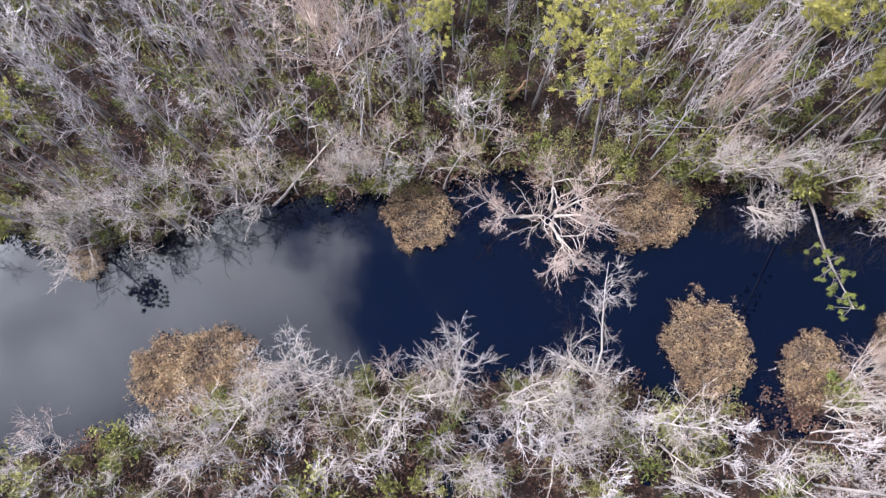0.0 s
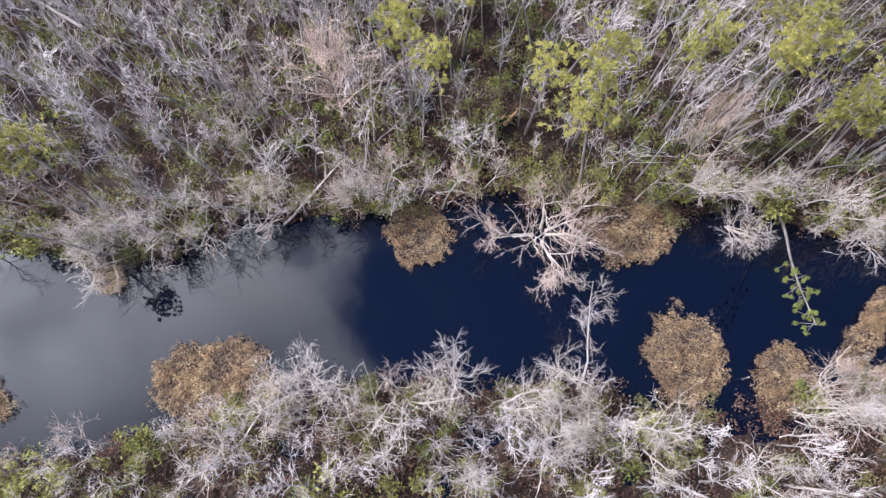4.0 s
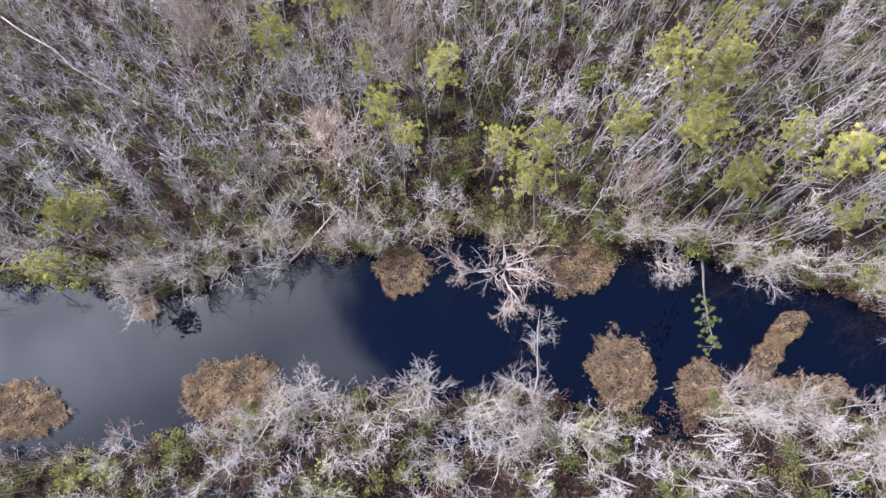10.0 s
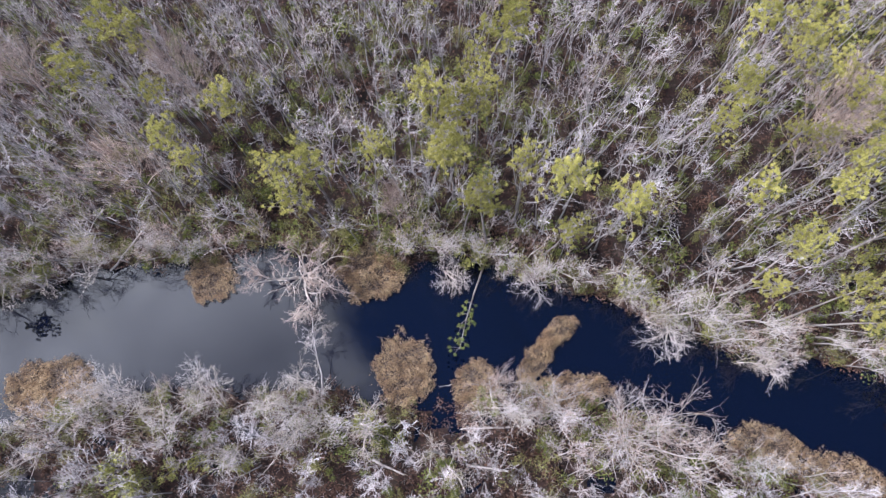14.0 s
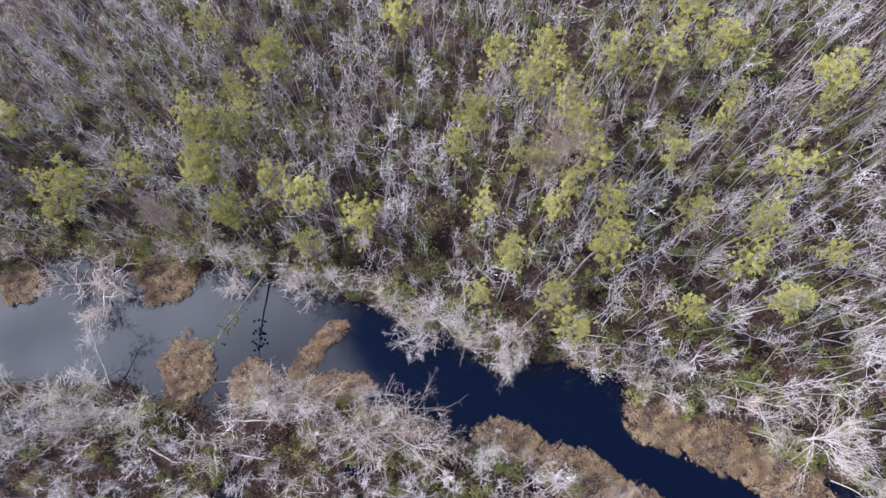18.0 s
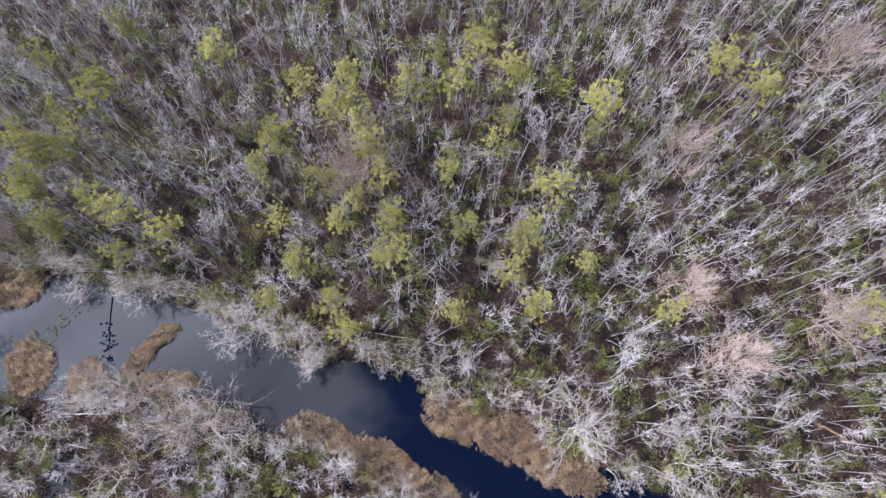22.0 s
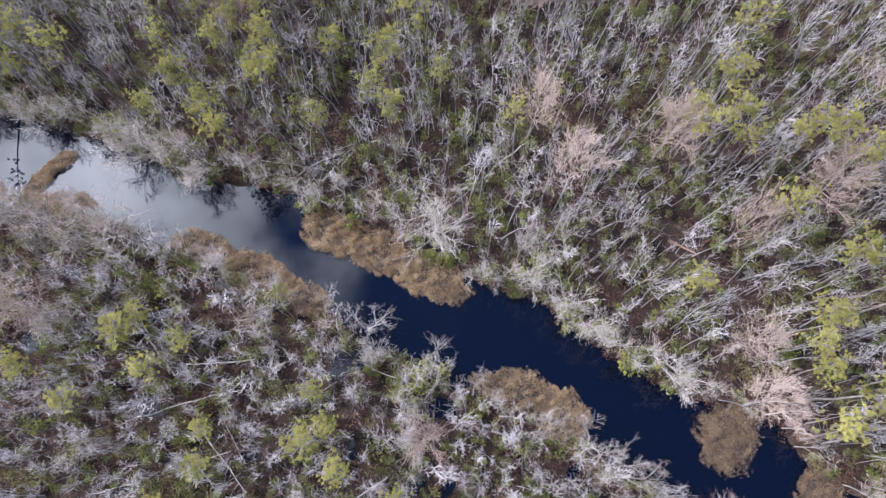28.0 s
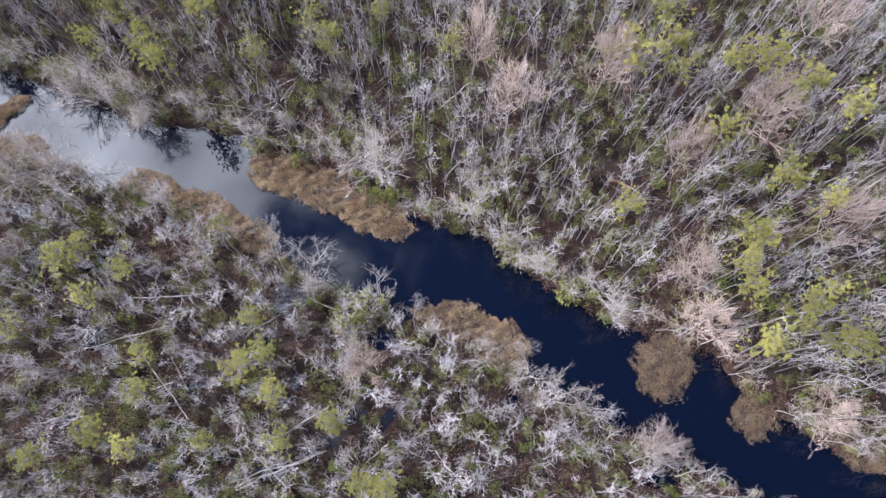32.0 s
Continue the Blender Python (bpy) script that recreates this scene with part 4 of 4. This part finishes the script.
undergrowth("shore_shrub", 331, 1.7, 0.9, OLIVE, "olive and yellow-green leaves of the low shore shrubs", 2.4, 1.1, 230, 0.14, 6, 0.25, True)
undergrowth("sedge", 341, 1.5, 0.9, RUSSET, "brown and russet sedge between the shore trees", 0.8, 1.2, 80, 0.2, 5, -0.6, True)

undergrowth("bank_sedge", 351, 0.8, 0.9, RUSSET, "brown sedge and leaf litter along the water's edge", 0.5, 0.8, 60, 0.17, 5, -0.9, rim=True)

# bright evergreen bushes by the water
BUSHES_WEST = [(-31.8, 13.8, 1.5), (-28.7, 13.0, 1.5), (-28.0, -3.4, 1.3), (-25.4, -2.7, 1.5), (-20.4, -0.4, 1.0), (-17.5, 14.3, 1.1), (-15.1, 0.5, 0.7), (-13.9, 17.2, 1.1), (-13.6, 0.7, 0.9), (-10.6, 21.6, 0.8),
               (-6.9, -4.5, 2.0), (-4.9, 2.7, 0.6), (-3.7, 16.1, 1.0), (-3.6, -3.8, 1.0), (-2.7, 16.7, 0.8), (-1.1, -3.4, 1.0), (2.0, 33.5, 1.3), (2.5, 18.8, 0.9), (3.0, 22.3, 0.8), (3.0, -3.4, 0.8),
               (7.7, 2.7, 0.7), (11.9, 16.9, 1.1), (14.1, -0.4, 1.5), (16.1, 31.6, 1.3), (16.1, -1.6, 1.0), (17.4, 17.1, 1.4), (19.7, 17.4, 1.3), (23.8, 15.8, 1.5)]
BUSHES_EAST = [(25.6, -10.1, 1.3), (28.3, 14.7, 1.1), (38.8, 12.1, 1.9), (46.3, 8.5, 1.2), (47.4, -7.6, 1.2), (49.1, -9.6, 0.9), (61.5, 15.7, 1.2), (63.6, 2.9, 1.3), (74.2, 40.3, 1.9), (75.0, 3.3, 1.3),
               (75.2, -19.4, 1.4), (77.7, -17.5, 2.0), (79.0, 40.3, 2.2), (79.2, -3.1, 1.2), (81.1, 12.4, 1.6), (90.0, -4.8, 1.8), (93.5, -10.4, 1.6), (97.5, -12.0, 1.4), (100.9, -15.7, 2.0), (105.8, -9.2, 1.1)]
bush = tree_thing("evergreen_bush", bush_soups(np.random.default_rng(400), 1.9, 1.0, 800, 0.15, 8), (WOODS_BARK, WOODS_BARK, FRESH), "bright green evergreen bush at the water's edge", "bush", "evergreen bushes on the banks", limb_name="stem", leaf_name="foliage", leaf_label="small bright green leaves")
for k, (x, y, s) in enumerate(BUSHES_WEST + BUSHES_EAST):
    stand(bush, x, y, 0, s) if k == 0 else place_copy(bush, x, y, k * 47, s)

# marsh beds: a matted grey-brown thatch with clumps of broad tan leaves on it
for bx_, by_, rx, ry, turn in BEDS:
    area = 3.14 * rx * ry
    c, s = math.cos(radians(turn)), math.sin(radians(turn))
    coats = []
    for coat, (many, long, thick) in enumerate([(480, 0.22, 0.05), (700, 0.17, 0.068)]):
        n = int(area * many)
        a, q = rng.uniform(0, 6.283, n), np.sqrt(rng.random(n)) * 1.3
        u, w = np.cos(a) * q * rx, np.sin(a) * q * ry
        px, py = bx_ + u * c - w * s, by_ + u * s + w * c
        patch = 0.5 + 0.3 * wave(px, py, 1.3, 77) + 0.3 * wave(px, py, 3.4, 78)
        rim = smooth(0.55, 0.1, bed(px, py))
        thick_on = 0.85 if coat == 0 else np.clip(0.12 + 0.75 * smooth(0.25, 0.8, patch) + 0.35 * rim, 0, 1)
        ok = smooth(-0.16, 0.16, bed(px, py)) * thick_on > rng.random(n)
        px, py, patch = px[ok], py[ok], patch[ok]
        top = 0.12 + (0.3 if coat == 0 else 0.75) * np.clip(patch, 0.15, 1.1) * rng.uniform(0.45, 1.0, len(px))
        cen = np.stack([px, py, np.maximum(height(px, py), 0) + top], 1)
        way = rand_dirs(rng, len(px)) + np.array([0, 0, 0.15])
        way /= np.linalg.norm(way, axis=1)[:, None]
        leafy = Soup()
        slivers(leafy, cen, cen + way * (long * rng.uniform(0.5, 1.3, len(px)))[:, None], thick * rng.uniform(0.6, 1.3, len(px)))
        coats.append(leafy.arrays())
    (v, f), more = coats
    brown = bx_ > 100
    tagged(new("marsh_bed", mesh_of("marsh_bed", v, f, THATCH, (*more, REED_BROWN if brown else REED))),
           "dark brown bed of dead marsh plants in the shallows" if brown else "tan and brown bed of dead marsh plants in the shallows", "marsh plants", kind="stuff")


# ---- fallen wood ----
def log(name, ax, ay, az, bx_, by_, bz, radius, mat, label, snags=4, seed=1):
    r = np.random.default_rng(seed)
    a, b = np.array([ax, ay, az]), np.array([bx_, by_, bz])
    size = np.linalg.norm(b - a)
    body, stubs = Soup(), []
    n = 6
    pts = a + (b - a) * np.linspace(0, 1, n + 1)[:, None] + r.normal(size=(n + 1, 3)) * size * 0.011
    tube(body, pts - a, radius * np.linspace(1.1, 0.45, n + 1) * r.uniform(0.92, 1.08, n + 1), 7, cap=True)
    for i in range(snags):
        p, d = along(pts - a, r.uniform(0.45, 0.98))
        w = unit(d + r.normal(size=3) * 0.55 + np.array([0, 0, 0.3]))
        q = bough(r, p, w, size * r.uniform(0.08, 0.2), 3, 0.25, 0.03)
        stub = Soup()
        tube(stub, q, radius * 0.35 * np.linspace(1, 0.2, 4), 4)
        stubs.append(stub)
    root = new(name)
    root.location = a
    part("trunk", body, mat, root)
    for stub in stubs:
        part("broken_branch", stub, mat, root)
    return tagged(root, label, "fallen log")


PALE, RUST = "bleached fallen trunk with broken branches in the swamp", "snapped trunk of raw orange-brown wood"
for k, (ax, ay, az, ex, ey, ez, r) in enumerate([
    (55.1, -19.3, 0.4, 46.3, -22.0, 1.0, 0.15),
    (58.2, -15.5, 0.4, 54.7, -16.2, 1.0, 0.10),
    (73.6, -32.8, 0.4, 63.6, -36.2, 1.0, 0.12),
    (80.3, -32.0, 0.4, 77.8, -34.4, 1.0, 0.10),
    (48.7, -17.2, 0.4, 47.4, -13.1, 1.0, 0.09),
    (77.0, -18.3, 0.4, 71.0, -16.2, 1.0, 0.09),
    (49.3, -17.4, 0.4, 45.9, -12.9, 1.0, 0.12),
    (58.4, -15.5, 0.4, 51.0, -16.3, 1.0, 0.10),
    (65.7, -14.8, 0.4, 63.2, -11.8, 1.0, 0.07),
    (41.5, -30.2, 0.4, 47.6, -28.7, 1.0, 0.08),
    (57.8, -26.4, 0.4, 56.1, -22.8, 1.0, 0.07),
    (64.1, -36.9, 0.3, 69.7, -34.4, 0.7, 0.15),
    (74.0, -27.7, 0.3, 70.3, -30.4, 0.7, 0.15),
    (52.8, -23.2, 0.3, 58.8, -29.5, 0.8, 0.12),
    (55.8, 9.2, 0.4, 65.4, 7.6, 0.2, 0.09),
    (66.7, 10.3, 0.4, 58.7, 4.9, 0.4, 0.08),
    (-25.3, 29.0, 0.5, -38.9, 36.7, 3, 0.2),
    (-11.6, 14.6, 0.3, -7.1, 18.4, 2.5, 0.13),
    (27.1, -0.3, 0.4, 22.5, -0.4, 0.8, 0.13),
    (23.0, -3.6, 0.4, 26.6, -4.0, 2, 0.13),
    (14.2, -3.1, 0.3, 17.4, -4.3, 1, 0.18),
    (28.0, 1.4, 0.6, 24.9, 0.6, 0.3, 0.14),
    (21.6, 3.6, 0.2, 20.5, 3.3, 0.5, 0.06),
    (64.0, -36.5, 0.4, 72.8, -33.4, 1.2, 0.13),
    (53.6, -26.4, 0.3, 56.7, -25.5, 0.6, 0.1),
    (64.0, -20.0, 0.3, 67.8, -18.0, 0.6, 0.1),
    (69.4, -36.4, 0.3, 65.2, -32.4, 0.8, 0.1),
    (85.6, 8.5, 0.3, 89.5, 10.6, 2.5, 0.16),
]):
    log("fallen_log", ax, ay, az, ex, ey, ez + 1.0, r * 0.75, LOG, PALE, 3, 500 + k)
for k, (ax, ay, az, ex, ey, ez, r) in enumerate([
    (3.4, 22.9, 0.4, 6.1, 23.3, 0.8, 0.16),
    (106.5, -0.7, 0.3, 109.9, -2.6, 0.5, 0.16),
    (4.9, 22.7, 0.2, 5.9, 23.3, 2, 0.17),
    (103.2, -5.8, 0.3, 104.2, -4.5, 0.8, 0.14),
]):
    log("broken_trunk", ax, ay, az, ex, ey, ez, r, ORANGE, RUST, 1, 540 + k)
